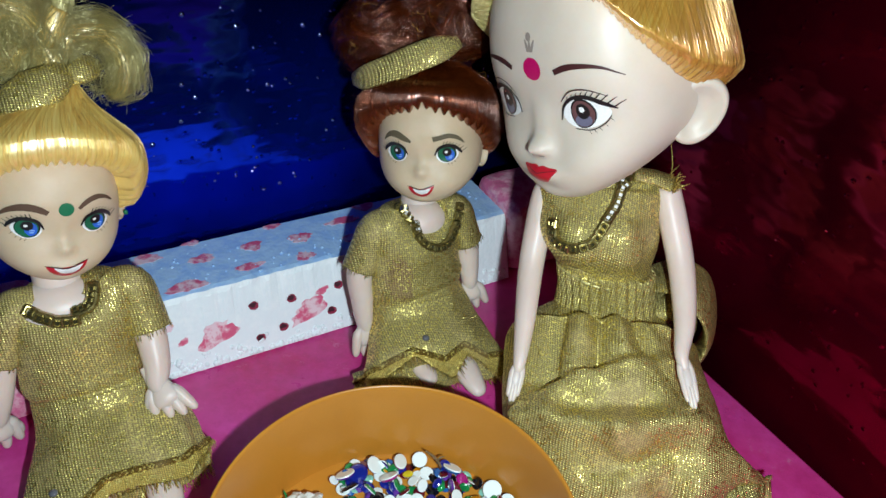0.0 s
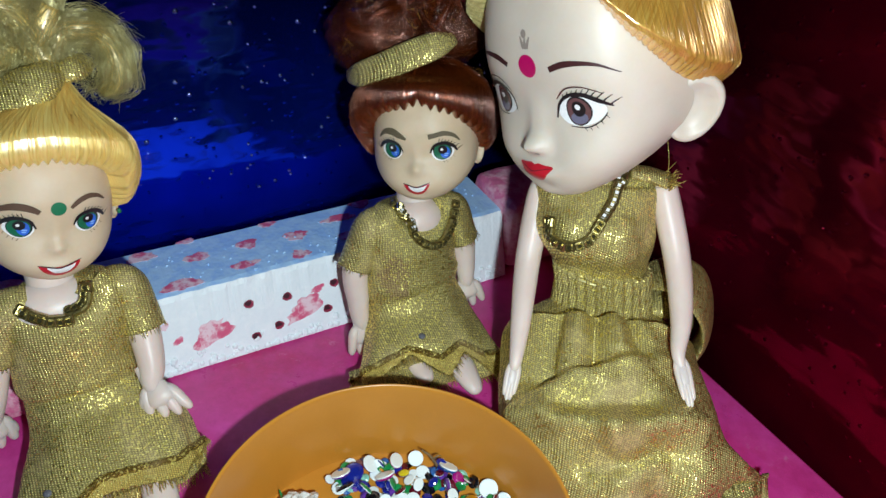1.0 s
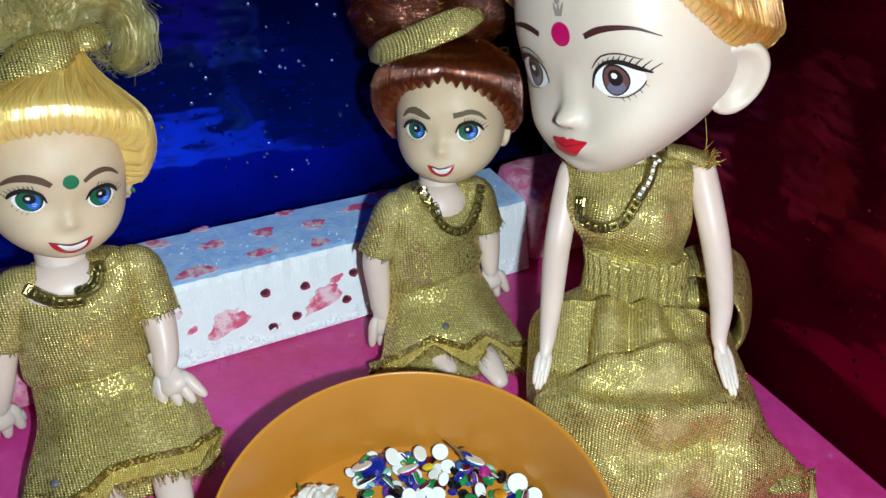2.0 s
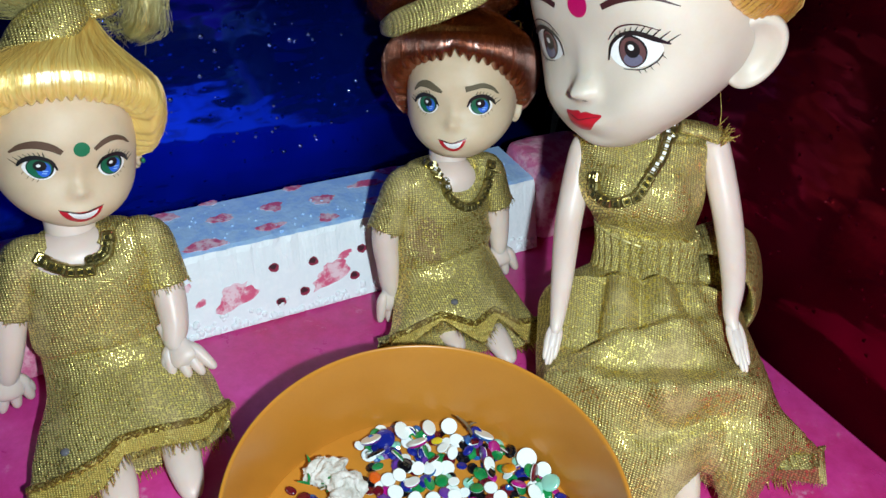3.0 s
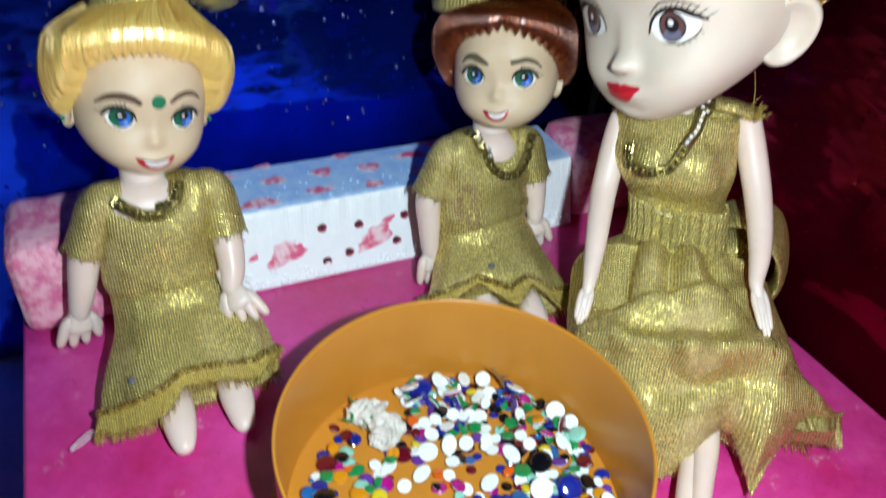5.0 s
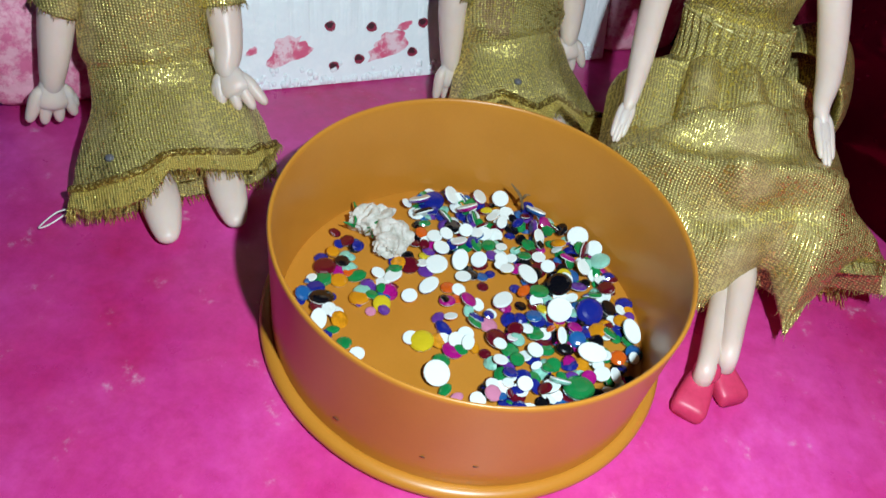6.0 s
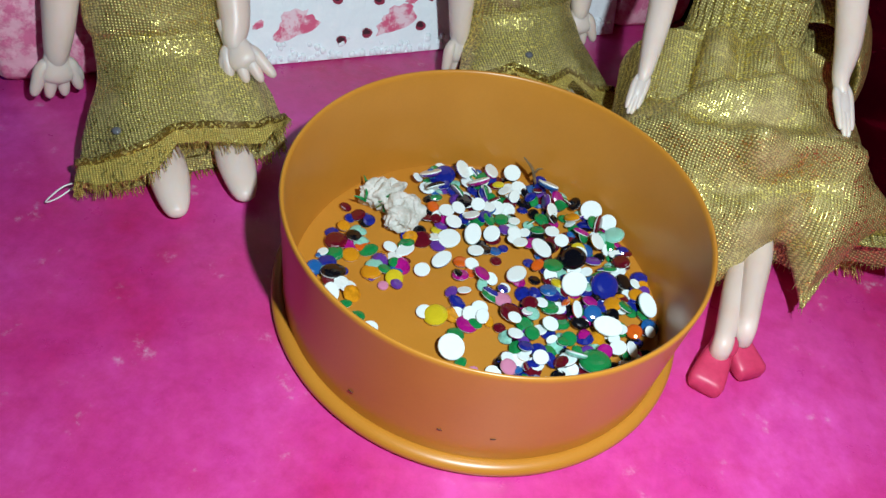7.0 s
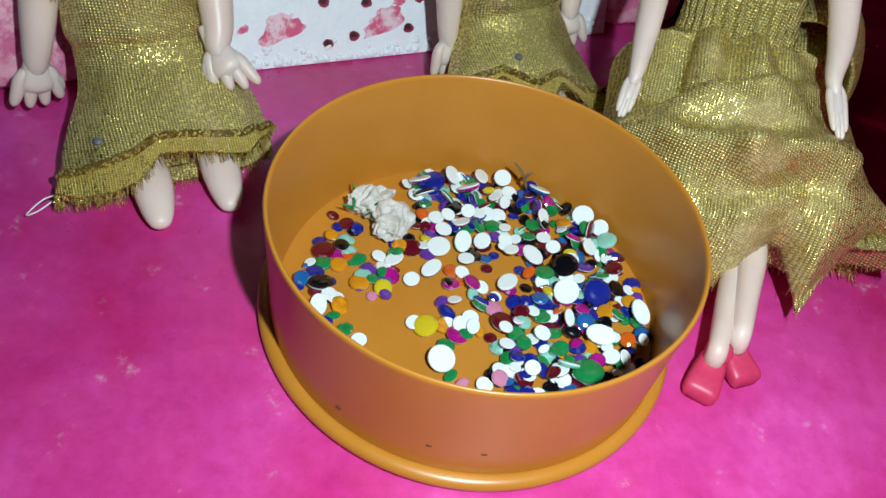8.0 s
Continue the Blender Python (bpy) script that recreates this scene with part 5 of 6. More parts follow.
def big_doll():
    bm = start()
    limb, gold, skin = MI["limb"], MI["gold"], MI["skin_pale"]
    tube(bm, [at(-0.006, -0.008, 0.074), at(-0.007, -0.010, 0.084), at(-0.0095, -0.014, 0.098)], [0.0105, 0.0080, 0.0086], limb, 20, 4)
    # bodice, with a gathered waistband
    sweep(bm, [(-0.0058, -0.0085, 0.0860, 0.0165, 0.0050), (-0.0056, -0.0080, 0.0825, 0.0205, 0.0080), (-0.0050, -0.004, 0.0750, 0.0198, 0.0115), (-0.0040, -0.001, 0.0680, 0.0202, 0.0142), (-0.0018, -0.0012, 0.0600, 0.0176, 0.0124), (0.0006, -0.001, 0.0540, 0.0158, 0.0106)], gold, 6, 120, roll=0.0, seed=2.2, crease=0.0005,
          drape=folds_of([(0.52, -0.45, 0.62, -0.35, 0.0075, 0.0026, False), (0.52, 0.35, 0.62, 0.35, 0.0075, 0.0026, False), (0.40, 0.9, 0.62, 0.5, 0.0018, 0.0010, False), (0.85, -0.8, 0.80, 0.2, 0.0012, -0.0008, False)]))
    sweep(bm, [(0.0008, 0.0005, 0.0552, 0.0164, 0.0114), (0.0025, 0.0018, 0.0460, 0.0168, 0.0119), (0.0042, 0.003, 0.0365, 0.0174, 0.0126)], gold, 6, 260, fold=0.045, folds=31, seed=6.0, rise=1.0, crease=0.0010)
    seam = [at(0.0006 + 0.0166 * math.cos(t / 6 * math.pi), 0.0002 + 0.0116 * math.sin(t / 6 * math.pi), 0.0548 + 0.0006 * math.sin(t * 1.7)) for t in range(13)]
    tube(bm, seam, [0.0004] * len(seam), MI["pale"], 8, 4)
    for x, z in ((-0.0035, 0.0372), (0.0010, 0.0366), (0.0180, 0.0385)):
        ball(bm, at(x, 0.0165, z), (0.0009, 0.0007, 0.0007), MI["white"], seg=10, rows=8, rough=0.3, freq=900)
    # skirt over the lap, with a deep swag across it, down to a ragged hem
    swag = folds_of([(0.47, -1.0, 0.49, -0.60, 0.010, 0.0036, True), (0.49, -0.60, 0.45, -0.26, 0.010, 0.0044, True), (0.45, -0.26, 0.38, 0.05, 0.011, 0.0044, True), (0.38, 0.05, 0.31, 0.62, 0.012, 0.0026, True),
                     (0.56, -0.85, 0.625, -0.15, 0.0030, 0.0050, False), (0.625, -0.15, 0.57, 0.60, 0.0030, 0.0050, False), (0.555, -0.50, 0.54, 0.20, 0.0020, -0.0034, False), (0.69, -0.50, 0.655, 0.50, 0.0024, -0.0030, False),
                     (0.20, -0.12, 0.45, -0.24, 0.0026, -0.0034, False), (0.22, -0.50, 0.47, -0.63, 0.0026, -0.0032, False), (0.24, -0.30, 0.42, -0.42, 0.0055, 0.0036, False), (0.14, 0.02, 0.32, 0.05, 0.0026, 0.0024, False), (0.16, 0.18, 0.34, 0.30, 0.0022, -0.0022, False),
                     (0.16, -0.70, 0.42, -0.85, 0.0045, 0.0032, False), (0.14, 0.40, 0.22, 0.60, 0.0024, 0.0020, False), (0.74, -0.2, 0.95, -0.3, 0.0040, 0.0020, False), (0.72, 0.35, 0.95, 0.30, 0.0045, -0.0022, False)])
    sweep(bm, [(0.0040, 0.002, 0.0410, 0.0148, 0.0098), (0.0030, 0.008, 0.0310, 0.0310, 0.0190), (0.0040, 0.020, 0.0265, 0.0325, 0.0215), (0.0060, 0.034, 0.0225, 0.0330, 0.0205), (0.0090, 0.048, 0.0205, 0.0325, 0.0190), (0.0150, 0.0560, 0.0170, 0.0325, 0.0150), (0.0195, 0.0615, 0.0110, 0.0320, 0.0105), (0.0215, 0.0645, 0.0070, 0.0315, 0.0070)],
          gold, 16, 300, flare=0.22, roll=0.20, fold=0.018, folds=7, seed=3.3, crease=0.0010, drape=swag, hem=line([(-0.05, 0.004), (0.004, 0.0085), (0.012, 0.004), (0.0195, -0.0075), (0.0235, -0.0065), (0.0300, 0.0120), (0.0345, 0.0010), (0.0400, -0.0090), (0.0440, -0.0135), (0.080, -0.0135)]))
    # frayed braid at the gown's far corner
    rng = random.Random(31)
    braid = [at(0.0410, 0.0475, 0.0040), at(0.0455, 0.0500, 0.0034), at(0.0490, 0.0490, 0.0030), at(0.0520, 0.0475, 0.0026)]
    tube(bm, braid, [0.0016, 0.0022, 0.0022, 0.0010], MI["trim"], 12, 5, 0.7)
    for _ in range(70):
        a = braid[0].lerp(braid[-1], rng.random()) + Vector((0, rng.uniform(-0.003, 0.001), 0))
        e = a + Vector((rng.uniform(-0.001, 0.004), -rng.uniform(0.002, 0.006), -0.0022))
        e.z = max(e.z, 0.0004)
        tube(bm, [a, a.lerp(e, 0.5) + Vector((0, 0, 0.0006)), e], [0.00018, 0.00014, 0.00008], MI["trim"], 3, 2)
    # a loop of the skirt's cloth standing out at the hip
    tube(bm, [at(0.0120, -0.006, 0.0450), at(0.0250, -0.003, 0.0525), at(0.0350, -0.001, 0.0490), at(0.0410, -0.001, 0.0400), at(0.0425, 0.001, 0.0290), at(0.0370, 0.005, 0.0190), at(0.0260, 0.008, 0.0160)],
         [0.0050, 0.0095, 0.0122, 0.0130, 0.0130, 0.0125, 0.0100], gold, 40, 8, 0.16, Vector((0, 1, 0)))
    tube(bm, [at(0.0200, -0.004, 0.0380), at(0.0290, -0.005, 0.0400), at(0.0330, -0.004, 0.0330), at(0.0300, -0.002, 0.0230)], [0.0090, 0.0110, 0.0120, 0.0110], gold, 32, 6, 0.45, Vector((0, 1, 0)))
    for arm, s in (([(-0.0235, -0.0075, 0.0760), (-0.0250, 0.004, 0.0570), (-0.0252, 0.0215, 0.0450), (-0.0256, 0.0345, 0.0385), (-0.0268, 0.0445, 0.0295)], -1),
                   ([(0.0165, -0.0075, 0.0820), (0.0232, 0.006, 0.0650), (0.0250, 0.022, 0.0545), (0.0235, 0.034, 0.0500), (0.0275, 0.0480, 0.0415)], 1)):
        p = [at(*a) for a in arm]
        cap = p[0] + Vector((-s * 0.0012, 0.001, 0.0040))
        tube(bm, [cap] + p[:4] + [p[3].lerp(p[4], 0.3)], [0.0026, 0.0046, 0.0044, 0.0035, 0.0022, 0.0014], limb, 18, 6)
        hand(bm, p[3], p[4], Vector((1, 0.1, 0.1)), limb, 0.60, 4, 0.1)
        # the shoulder strap, frayed at its end
        tube(bm, [p[0] + Vector((-s * 0.0125, 0, 0.0062)), p[0] + Vector((-s * 0.0060, 0, 0.0058)), p[0] + Vector((-s * 0.0004, 0, 0.0044))], [0.0038, 0.0044, 0.0046], gold, 24, 6, 0.45, Vector((0, 1, 0)))
        rng = random.Random(8 + s)
        for _ in range(34):
            a = p[0] + Vector((s * rng.uniform(-0.001, 0.0012), rng.uniform(-0.005, 0.004), rng.uniform(0.0030, 0.0062)))
            e = a + Vector((s * rng.uniform(0.0005, 0.0034), rng.uniform(-0.002, 0.002), rng.uniform(0.0, 0.0045)))
            tube(bm, [a, a.lerp(e, 0.5) + Vector((0, rng.uniform(-0.0008, 0.0008), 0.0004)), e], [0.00022, 0.00018, 0.0001], MI["trim"], 3, 2)
        a = p[0] + Vector((0, 0.002, 0.005))
        tube(bm, [a, a + Vector((-s * 0.001, 0, 0.006)), a + Vector((-s * 0.003, 0.001, 0.0125))], [0.00018, 0.00016, 0.0001], MI["trim"], 4, 4)
    # crossed legs in blocky red shoes
    for knee, ankle, heel, toe in ((at(0.0150, 0.060, 0.0085), at(0.0068, 0.1000, 0.0092), at(0.0075, 0.1000, 0.0046), at(0.0040, 0.1120, 0.0040)),
                                   (at(0.0165, 0.066, 0.0120), at(0.0122, 0.0945, 0.0105), at(0.0120, 0.0945, 0.0046), at(0.0175, 0.1035, 0.0040))):
        tube(bm, [knee + Vector((0, 0.014, -0.001)), knee, knee.lerp(ankle, 0.6), ankle, ankle.lerp(heel, 0.75) + (toe - heel) * 0.12], [0.0042, 0.0039, 0.0031, 0.0025, 0.0025], limb, 16, 5)
        d = toe - heel
        rings = []
        for u, w, h in ((-0.10, 0.0026, 0.0060), (0.0, 0.0033, 0.0066), (0.28, 0.0038, 0.0058), (0.55, 0.0042, 0.0050), (0.78, 0.0043, 0.0045), (0.87, 0.0039, 0.0039), (0.90, 0.0032, 0.0028)):
            c, s = heel + d * u, Vector((d.y, -d.x, 0)).normalized()
            ring = []
            for k in range(24):
                t = 2 * math.pi * k / 24
                cs, sn = math.cos(t), math.sin(t)
                ring.append(Vector((c.x, c.y, h / 2 + 0.0003)) - s * w * math.copysign(abs(cs) ** 0.55, cs) + Vector((0, 0, h / 2 * math.copysign(abs(sn) ** 0.6, sn))))
            rings.append(ring)
        loft(bm, rings, MI["shoe"])
        tube(bm, [heel + d * 0.02 + Vector((0, 0, 0.0034)), heel + d * 0.10 + Vector((0, 0, 0.0044))], [0.0034, 0.0030], MI["shoe"], 16, 2)
    m = Matrix.Translation((-0.0132, 0.0138, 0.1202)) @ pose(0, 0, 0, 4.1, -14.85, -44.5)
    BIG_HEAD.build(bm, m, skin, 180)
    big_face(bm, m)
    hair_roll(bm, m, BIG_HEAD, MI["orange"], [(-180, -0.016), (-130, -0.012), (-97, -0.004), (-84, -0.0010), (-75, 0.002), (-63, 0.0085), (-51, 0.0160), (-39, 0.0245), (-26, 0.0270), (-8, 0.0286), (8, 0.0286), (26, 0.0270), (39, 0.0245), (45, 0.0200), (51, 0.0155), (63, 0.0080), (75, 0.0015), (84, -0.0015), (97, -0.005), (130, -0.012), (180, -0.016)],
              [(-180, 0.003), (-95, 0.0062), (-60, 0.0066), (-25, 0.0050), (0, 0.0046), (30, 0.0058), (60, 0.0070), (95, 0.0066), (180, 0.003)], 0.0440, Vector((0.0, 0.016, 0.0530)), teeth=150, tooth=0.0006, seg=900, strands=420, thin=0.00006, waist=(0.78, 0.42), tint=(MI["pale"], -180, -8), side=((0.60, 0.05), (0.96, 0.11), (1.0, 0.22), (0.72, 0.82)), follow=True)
    for s in (-1, 1):
        ear(bm, m @ pose(s * 0.0312, 0.0045, -0.0112, s * -16, s * 10, -s * 42 + (0 if s > 0 else 180)), skin, 0.0082, 0.0112, 0.0022)
    ob = thing("doll", bm, SLOTS, "large seated doll with golden hair and long gold gown", "doll")
    ob.matrix_world = Matrix.Translation((0.055, 0.098, 0))
    return ob


DOLLS = [blonde_doll(), auburn_doll(), big_doll()]


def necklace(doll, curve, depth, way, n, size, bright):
    """A chain of square-set stones lying on a doll's chest. curve: x and z at a depth before the doll, placed to fit
    the camera's view; it is laid on along the way given, the camera's line of sight.
    """
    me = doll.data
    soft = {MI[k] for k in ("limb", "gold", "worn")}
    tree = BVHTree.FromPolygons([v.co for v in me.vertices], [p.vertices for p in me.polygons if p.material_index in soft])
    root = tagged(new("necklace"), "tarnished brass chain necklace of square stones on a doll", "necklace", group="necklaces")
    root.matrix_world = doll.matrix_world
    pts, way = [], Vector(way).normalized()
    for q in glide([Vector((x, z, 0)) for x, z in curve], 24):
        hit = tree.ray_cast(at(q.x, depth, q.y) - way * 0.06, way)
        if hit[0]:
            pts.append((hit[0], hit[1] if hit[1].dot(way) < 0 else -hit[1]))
    lengths = [0.0]
    for (a, _), (b, _) in zip(pts, pts[1:]):
        lengths.append(lengths[-1] + (b - a).length)
    bm = start()
    tube(bm, [p + nn * 0.0004 for p, nn in pts[::6]], [0.0003] * len(pts[::6]), 0, 6, 2)
    part("chain", bm, TARNISH, root)
    bm = start()
    s = size
    box(bm, (-s, -s, 0), (s, s, s * 1.3), 0, s * 0.25, 1)
    box(bm, (-s * 0.62, -s * 0.62, s * 1.31), (s * 0.62, s * 0.62, s * 1.6), 1, s * 0.3, 1)
    meshes = [mesh_of("stone", bm, TARNISH, SMOKED, smooth=False)]
    other = meshes[0].copy()
    other.materials[1] = GEM
    for i in range(n):
        want = lengths[-1] * (i + 0.5) / n
        k = min(range(len(lengths)), key=lambda j: abs(lengths[j] - want))
        p, nn = pts[k]
        d = (pts[min(k + 1, len(pts) - 1)][0] - pts[max(k - 1, 0)][0]).normalized()
        y = nn.cross(d).normalized()
        d = y.cross(nn)
        ob = new("stone", other if bright(i / n) else meshes[0])
        ob.parent = root
        ob.matrix_local = Matrix.Translation(p + nn * 0.0011) @ Matrix((d, y, nn)).transposed().to_4x4()


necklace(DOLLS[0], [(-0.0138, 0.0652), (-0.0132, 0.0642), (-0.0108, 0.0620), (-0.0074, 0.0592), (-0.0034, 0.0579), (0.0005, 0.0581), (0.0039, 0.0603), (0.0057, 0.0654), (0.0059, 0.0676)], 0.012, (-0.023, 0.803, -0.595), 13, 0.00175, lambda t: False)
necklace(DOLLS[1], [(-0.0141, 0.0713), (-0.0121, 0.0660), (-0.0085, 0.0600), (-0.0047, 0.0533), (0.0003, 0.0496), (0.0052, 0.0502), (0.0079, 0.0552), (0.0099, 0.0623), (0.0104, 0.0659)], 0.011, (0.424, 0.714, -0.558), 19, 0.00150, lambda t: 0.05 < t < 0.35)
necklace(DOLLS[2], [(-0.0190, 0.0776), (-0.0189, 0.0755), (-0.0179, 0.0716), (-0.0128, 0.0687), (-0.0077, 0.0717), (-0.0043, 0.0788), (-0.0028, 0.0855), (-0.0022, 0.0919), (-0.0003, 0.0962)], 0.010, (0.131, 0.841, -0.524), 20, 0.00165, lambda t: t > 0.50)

# ---- craft stones and a crumpled paper flower in the tray ----
STONE_COLOURS = {"black": (0.004, 0.004, 0.006), "garnet": (0.10, 0.004, 0.012), "green": (0.008, 0.19, 0.05), "orange": (0.62, 0.09, 0.008), "amber": (0.62, 0.22, 0.008), "yellow": (0.58, 0.42, 0.015), "blue": (0.008, 0.016, 0.20),
                 "violet": (0.10, 0.03, 0.24), "magenta": (0.32, 0.006, 0.17), "pink": (0.60, 0.20, 0.32), "sky": (0.012, 0.09, 0.28), "mint": (0.22, 0.50, 0.40)}


def stone_material(name, colour):
    m, t, p = nodes_of(name + "_stone")
    n = noise_of(t, coords(t), 700, 3)
    t.links.new(mix(t, n, tuple(0.4 * c for c in colour), tuple(min(1, 1.9 * c) for c in colour)), p.inputs["Base Color"])
    p.inputs["Roughness"].default_value = 0.12
    p.inputs["Coat Weight"].default_value = 0.6
    return m


STONE_MATERIALS = {k: stone_material(k, c) for k, c in STONE_COLOURS.items()}
STONE_WHITE = plain("white_stone_back", (0.82, 0.93, 0.91), 0.30)
STONE_MESHES = {}


def stone_mesh(colour, oval):
    """A flat-backed stone, faceted on its face, 1 unit in radius; its painted back is white."""
    if (colour, oval) not in STONE_MESHES:
        bm = start()
        n, w = 18, 0.68 if oval else 1.0
        def ring(r, z):
            return [Vector((r * math.cos(2 * math.pi * k / n), r * w * math.sin(2 * math.pi * k / n), z)) for k in range(n)]
        loft(bm, [ring(0.90, 0.0), ring(0.97, 0.03), ring(1.0, 0.12)], 0, cap=(True, False))
        loft(bm, [ring(1.0, 0.12), ring(0.99, 0.22), ring(0.86, 0.36), ring(0.62, 0.45), ring(0.34, 0.48)], 1, cap=(False, True))
        STONE_MESHES[colour, oval] = mesh_of("stone", bm, STONE_WHITE, STONE_MATERIALS[colour], smooth=False)
    return STONE_MESHES[colour, oval]


STONE_RNG = random.Random(12)


def stone(x, y, r, colour, face_up, z=None, tilt=10.0, oval=None):
    """A stone at x, y with radius r, all in millimetres."""
    rng = STONE_RNG
    oval = rng.random() < 0.35 if oval is None else oval
    ob = new("craft_stone", stone_mesh(colour, oval))
    z = (2.6 + rng.random() * 1.8 if z is None else z) / 1000
    rx = math.degrees(rng.gauss(0, math.radians(tilt)))
    ry = math.degrees(rng.gauss(0, math.radians(tilt)))
    lift = r / 1000 * (math.sin(math.radians(min(abs(rx) + abs(ry), 60))) * 0.7 + (0 if face_up else 0.46))
    if math.hypot(x, y) + r > 47.6:
        k = (47.6 - r) / math.hypot(x, y)
        x, y = x * k, y * k
    ob.matrix_world = pose(x / 1000, y / 1000, z + lift, rx + (0 if face_up else 180), ry, rng.uniform(0, 360)) @ Matrix.Diagonal((r / 1000, r / 1000, r / 1000, 1))
    label = ("round " if not oval else "oval ") + (colour + " glass craft stone lying face up in the tray" if face_up else "craft stone lying face down, white back showing")
    tagged(ob, label, "craft stone", "craft stones in the tray")


ANY = list(STONE_COLOURS)
DEEP = ["black", "black", "black", "garnet", "garnet", "green", "green", "green", "blue", "blue", "blue", "violet", "magenta", "sky", "amber", "mint"]


def bare(x, y):
    """Whether the tray's floor lies open there."""
    return (math.hypot((x + 16) / 13, (y + 17) / 9) < 1 or math.hypot(x + 8, y + 34) < 14 or (x < -22 and y > 14) or x < -42 or math.hypot((x + 12) / 9, (y + 5) / 4) < 1
            or math.hypot((x - 5) / 8, (y - 9) / 4) < 1 or math.hypot((x - 6) / 5, (y + 17) / 5) < 1)


def lie(places, colour, face_up, oval=None, tilt=9.0):
    """Stones at x, y with a radius, in millimetres; those on the thick of the heap lie higher."""
    for x, y, r in places:
        z = 3.4 if x > 10 or y > 16 else 1.9
        stone(x, y, r * 1.08, colour or STONE_RNG.choice(ANY), face_up, z, tilt + 20 * (y > 28) + 14 * (x > 22), oval)


# white backs, round and oval
lie([(-22, 34, 3.0), (-25, 32, 1.5), (-13, 39, 2.7), (-6, 27, 1.9), (-3, 28, 1.8), (-11, 24, 1.9), (-14, 22, 2.1), (-7, 22, 2.2), (-11, 18, 2.2), (-11, 12, 3.0), (-3, 11, 2.1), (-15, -1, 2.0), (-23, 1, 1.9), (-25, 4, 1.8), (-3, 6, 1.8), (-0, 36, 1.7), (1, 44, 2.4), (27, 38, 2.9), (31, 33, 2.2), (15, 32, 2.1), (29, 25, 2.3), (16, 25, 1.9), (19, 22, 1.9), (5, 25, 1.6), (6, 20, 1.9), (8, 17, 1.9), (-3, -4, 1.7), (24, 5, 3.1), (-3, -12, 1.8), (-11, -14, 1.9), (-2, -23, 3.1)],
    None, False, False)
lie([(-22, -23, 1.8), (-31, -13, 2.0), (2, -8, 2.0), (7, 1, 1.5), (20, -8, 2.0), (12, -14, 1.8), (11, -9, 1.7), (45, -2, 1.5), (37, -10, 2.0), (27, -16, 2.5), (25, -18, 2.2), (19, -19, 1.8), (15, -20, 1.4), (9, -26, 1.9), (36, -7, 1.4), (27, 13, 1.5)],
    None, False, False)
lie([(-5, 16, 3.2), (-11, 4, 3.0), (-21, 4, 2.8), (13, 45, 3.4), (14, 17, 3.3), (-34, -17, 2.8), (9, 6, 3.3), (34, -5, 3.5), (45, 6, 3.2), (26, -2, 2.2), (-8, 35, 3.3), (-5, 42, 3.1)],
    None, False, True)
# coloured faces
lie([(-36, -10, 3.4), (-19, 29, 2.9), (23, 16, 3.4), (-34, 11, 1.8), (-10, 28, 2.3), (37, 13, 2.2), (35, -0, 1.8)], "black", True)
lie([(-39, 1, 3.0), (-18, 10, 2.7), (10, -7, 3.0), (14, -3, 2.0), (36, 19, 2.9), (28, 32, 2.6), (24, -19, 2.1), (3, 10, 1.5), (8, -12, 1.5), (-20, 1, 1.5), (22, 4, 1.5), (-16, 18, 1.4)], "garnet", True)
lie([(-30, 1, 2.5), (-38, -3, 2.1), (-13, 30, 2.3), (-2, 23, 2.2), (18, 12, 2.6), (33, 16, 2.0), (38, 4, 2.1), (16, -12, 1.8), (-2, -18, 2.1), (1, -26, 1.9), (32, -16, 3.6), (24, -12, 2.0), (-26, -21, 1.9), (12, 24, 1.9), (-18, 26, 1.8), (-7, 40, 2.0), (25, -11, 1.8), (-30, -18, 1.7)], "green", True)
lie([(-18, 36, 3.0), (-4, -8, 2.3), (32, 9, 3.4), (15, -17, 1.8), (-34, -8, 1.3), (-41, -12, 1.4), (4, 15, 1.4), (-17, 33, 2.0), (-31, -20, 1.5), (-7, -13, 1.3), (8, 37, 1.8), (22, 9, 1.5)], "blue", True)
lie([(30, -1, 2.1), (2, 13, 1.7), (14, -24, 1.5), (18, 3, 2.1), (14, 42, 1.9), (-41, -5, 1.5)], "sky", True)
lie([(-27, -3, 2.0), (-8, -14, 2.9), (20, 6, 2.0), (-21, -6, 2.2), (24, 21, 1.9), (-2, 39, 1.7), (-15, 15, 1.5)], "yellow", True)
lie([(-34, -2, 2.2), (-26, -0, 1.8), (-27, -6, 2.6), (35, 4, 2.3), (41, 10, 1.9), (5, -11, 1.7), (21, 32, 2.5), (35, 17, 1.4)], "amber", True)
lie([(-32, 2, 2.2), (-18, 22, 1.7), (14, 11, 2.0), (41, -3, 1.9), (-3, 3, 1.6), (-6, 6, 1.9), (23, 0, 1.6)], "orange", True)
lie([(-35, 1, 1.9), (0, -14, 2.6), (24, 27, 2.4), (11, 18, 1.7), (29, 3, 1.9), (34, -12, 1.8), (-5, 1, 2.1)], "magenta", True)
lie([(7, -3, 2.3), (4, -27, 1.7), (12, -24, 2.0), (-21, -3, 1.5), (-23, -9, 1.3)], "pink", True)
lie([(-13, 10, 2.3), (-6, -5, 2.0), (13, 36, 2.3), (3, 21, 1.7), (43, 12, 1.4)], "violet", True)
lie([(34, 30, 2.8), (15, -6, 1.9), (-34, 7, 1.4), (1, -0, 2.0)], "mint", True)

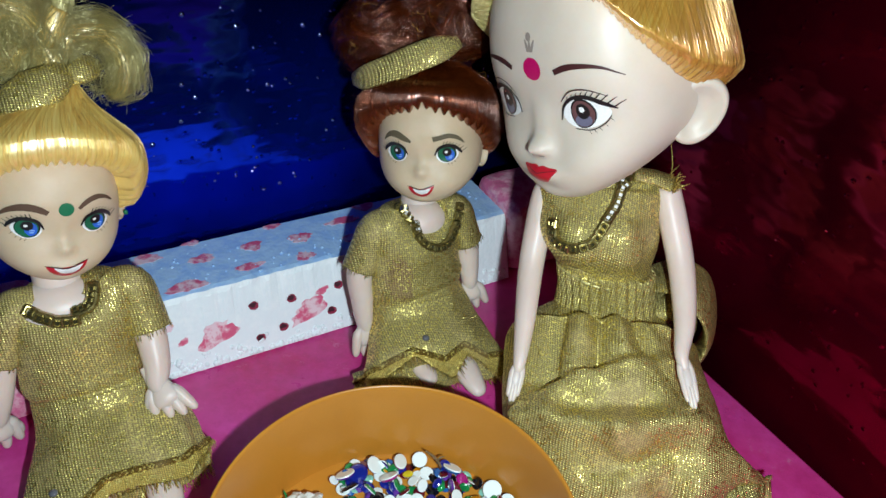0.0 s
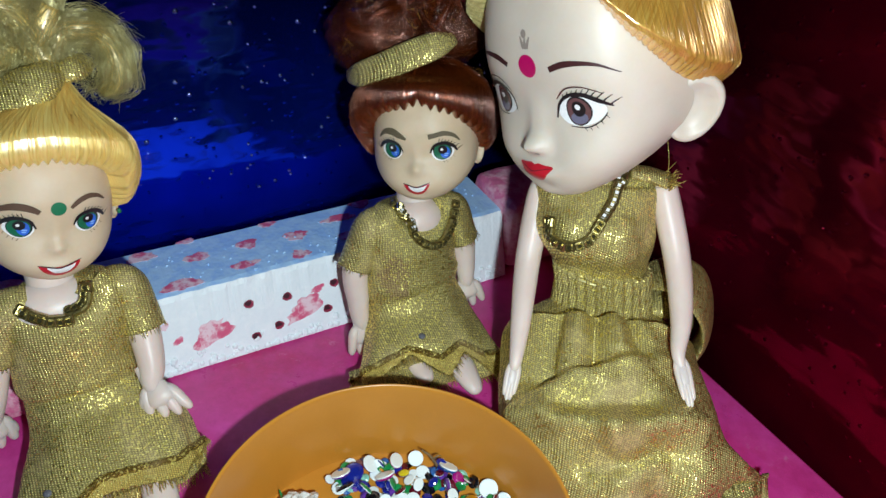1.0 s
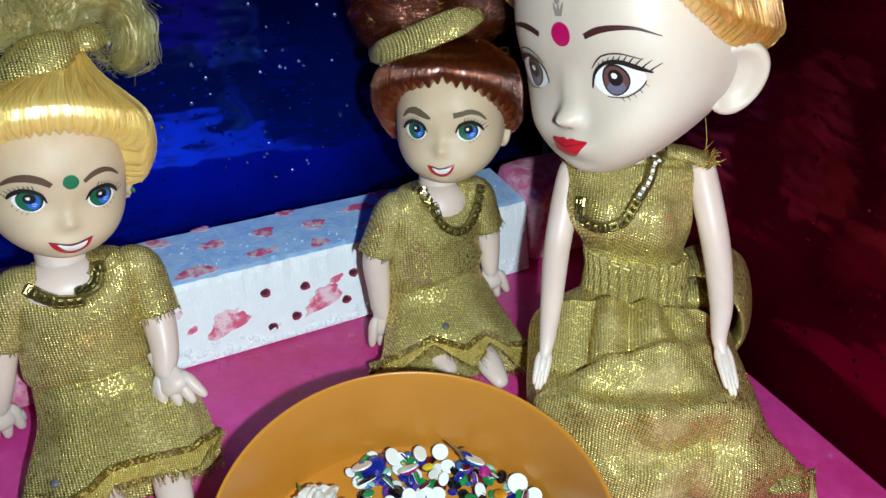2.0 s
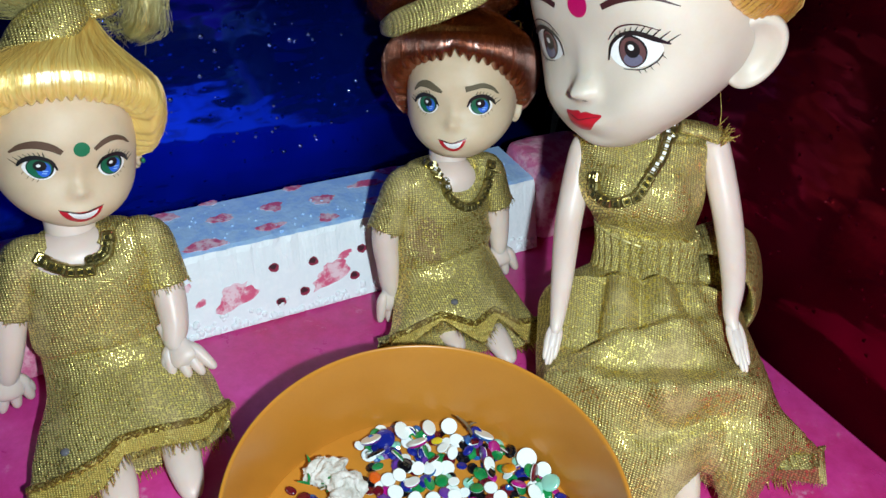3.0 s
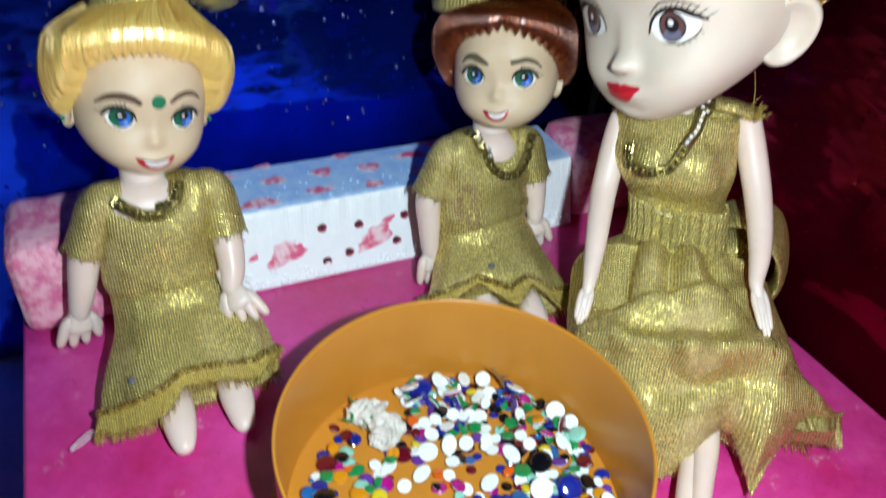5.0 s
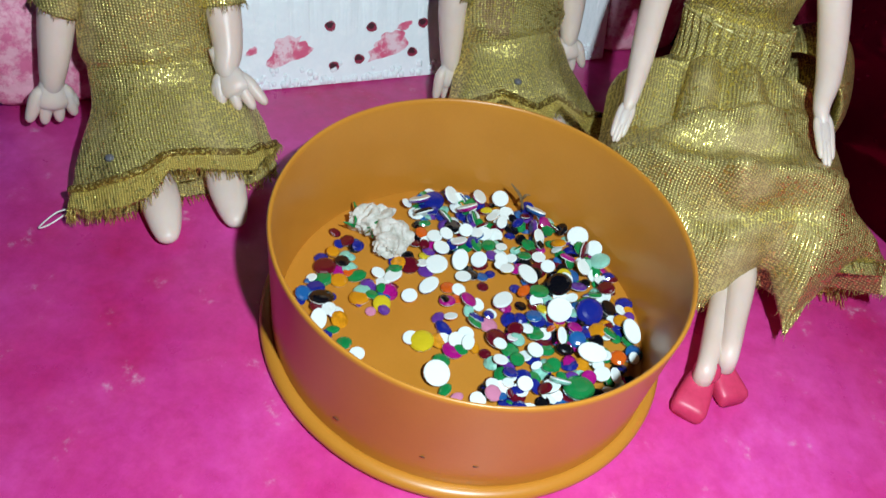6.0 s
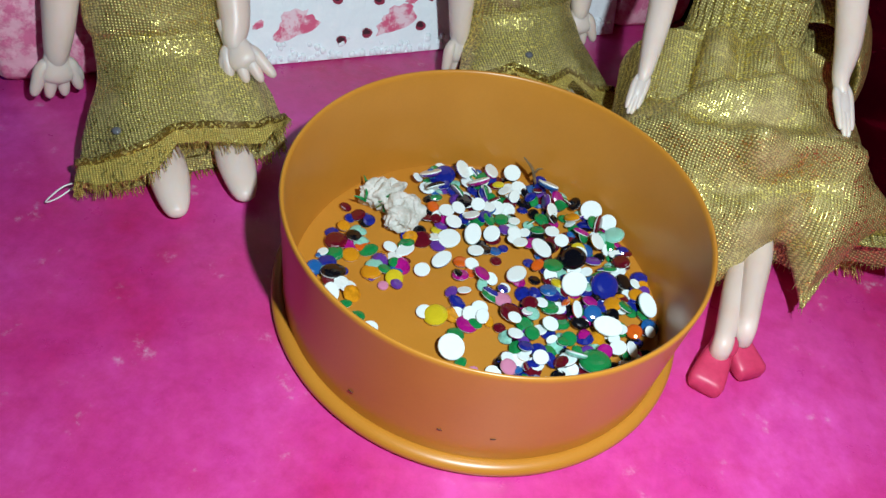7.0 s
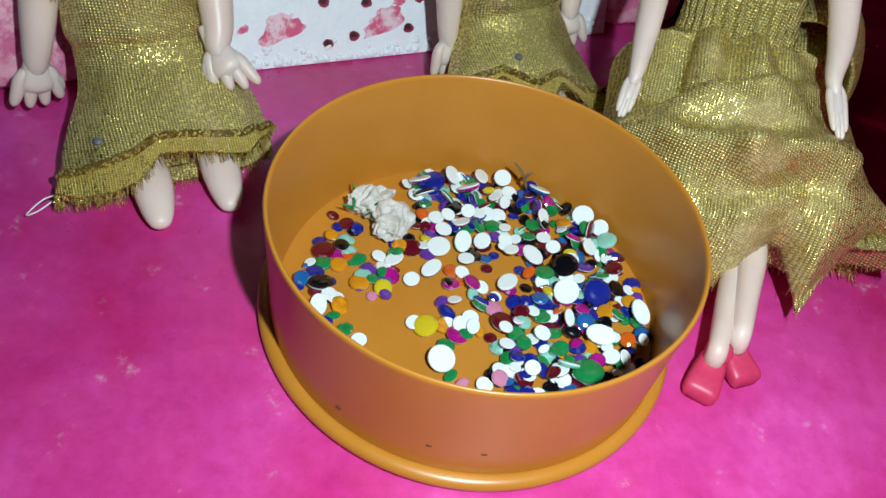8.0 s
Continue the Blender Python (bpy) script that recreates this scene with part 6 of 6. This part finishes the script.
# the rest of the heap, under and between those
count = 0
while count < 122:
    a, r = STONE_RNG.uniform(0, 2 * math.pi), 45.0 * math.sqrt(STONE_RNG.random())
    x, y = r * math.cos(a), r * math.sin(a)
    if bare(x, y) or y < -26 or STONE_RNG.random() > 0.20 + 0.75 * (x > 12) + 0.6 * (y > 20) + 0.5 * (x < -18 and y > -14):
        continue
    stone(x, y, STONE_RNG.choice((1.5, 1.8, 2.1, 2.4)), STONE_RNG.choice(DEEP), STONE_RNG.random() < 0.78, 1.9 + 1.4 * STONE_RNG.random(), 16 + 24 * (y > 26))
    count += 1


def stone_heap():
    """The small stones at the bottom of the heap, too many and too buried to count."""
    bm = start()
    made = 0
    while made < 300:
        a, r = STONE_RNG.uniform(0, 2 * math.pi), 46 * math.sqrt(STONE_RNG.random())
        x, y = r * math.cos(a), r * math.sin(a)
        if bare(x, y) or y < -26 or STONE_RNG.random() > 0.25 + 0.7 * (x > 10) + 0.5 * (y > 18):
            continue
        rad = STONE_RNG.choice((1.7, 2.0, 2.4)) / 1000
        up = STONE_RNG.random() < 0.86
        m = pose(x / 1000, y / 1000, 0.0018 + 0.001 * STONE_RNG.random() + (0 if up else 0.0012), STONE_RNG.gauss(0, 12) + (0 if up else 180), STONE_RNG.gauss(0, 12), STONE_RNG.uniform(0, 360)) @ Matrix.Scale(rad, 4)
        n, c = 12, ANY.index(STONE_RNG.choice(DEEP)) + 1
        rings = [[m @ Vector((q * math.cos(2 * math.pi * k / n), q * math.sin(2 * math.pi * k / n), z)) for k in range(n)] for q, z in ((0.93, 0.0), (1.0, 0.1), (0.97, 0.2), (0.6, 0.48))]
        loft(bm, rings[:2], 0, cap=(True, False))
        loft(bm, rings[1:], c, cap=(False, True))
        made += 1
    thing("stone_heap", bm, [STONE_WHITE] + [STONE_MATERIALS[k] for k in ANY], "heap of small mixed craft stones at the bottom of the tray", "craft stones", kind="stuff", smooth=False)


stone_heap()


def paper_flower():
    """A crumpled twist of pale pleated paper with green shreds at its edges."""
    bm = start()
    for c, r, turn, pleats in (((-0.0044, 0.0022, 0.0056), (0.0084, 0.0064, 0.0066), 25, 5), ((0.0050, -0.0026, 0.0050), (0.0076, 0.0070, 0.0060), 80, 4)):
        m = pose(*c, 12, -8, turn)
        rings = []
        for i in range(29):
            th = math.pi * min(max(i / 28, 0.02), 0.98)
            ring = []
            for k in range(72):
                ph = 2 * math.pi * k / 72
                d = Vector((math.cos(th), math.sin(th) * math.cos(ph), math.sin(th) * math.sin(ph)))
                saw = abs(((pleats * i / 28 + 0.5 * math.sin(2 * ph + turn) + 0.8 * noise.noise(d * 1.5 + Vector(c) * 400)) % 1.0) - 0.5) * 2
                g = 0.80 + 0.20 * saw + 0.34 * noise.noise(d * 1.7 + Vector(c) * 300) + 0.10 * noise.noise(d * 4)
                p = m @ Vector((d.x * r[0] * g, d.y * r[1] * g, d.z * r[2] * g))
                p.z = max(p.z, 0.0004)
                ring.append(p)
            rings.append(ring)
        loft(bm, rings, 0)
    rng = random.Random(3)
    for _ in range(16):
        a = Vector((rng.uniform(-0.012, 0.000), rng.uniform(-0.005, 0.005), rng.uniform(0.003, 0.007)))
        b = a + Vector((rng.uniform(-0.004, 0.003), rng.uniform(-0.003, 0.003), rng.uniform(0.001, 0.004)))
        tube(bm, [a, a.lerp(b, 0.5) + Vector((0.0004, 0, 0.0004)), b], [0.0004, 0.0006, 0.0002], 1, 5, 2, 0.4)
    ob = thing("paper_flower", bm, [PAPER, STONE_MATERIALS["green"]], "crumpled pale paper flower with green edges in the tray", "paper flower", smooth=False)
    ob.matrix_world = pose(-0.0285, 0.0175, 0.0016, 0, 0, -8) @ Matrix.Scale(0.80, 4)


paper_flower()


def twig():
    """A thin dry leaf stalk sticking out of the stones."""
    bm = start()
    a, b = Vector((0.0085, 0.0425, 0.0050)), Vector((0.0030, 0.0405, 0.0150))
    tube(bm, [a, a.lerp(b, 0.5) + Vector((0.0006, 0, 0.0008)), b], [0.0004, 0.0005, 0.0002], 0, 8, 4, 0.5)
    tube(bm, [a.lerp(b, 0.3), a.lerp(b, 0.5) + Vector((0.0022, 0.0005, 0.0010)), a.lerp(b, 0.6) + Vector((0.0042, 0.0008, 0.0004))], [0.0003, 0.0008, 0.0002], 0, 8, 4, 0.4)
    thing("dry_twig", bm, TWIG, "thin dry brown leaf stalk among the craft stones", "twig")


TWIG = surface("dry_brown_leaf", (0.12, 0.07, 0.03), (0.26, 0.17, 0.08), 0.6, 300, 1500)
twig()
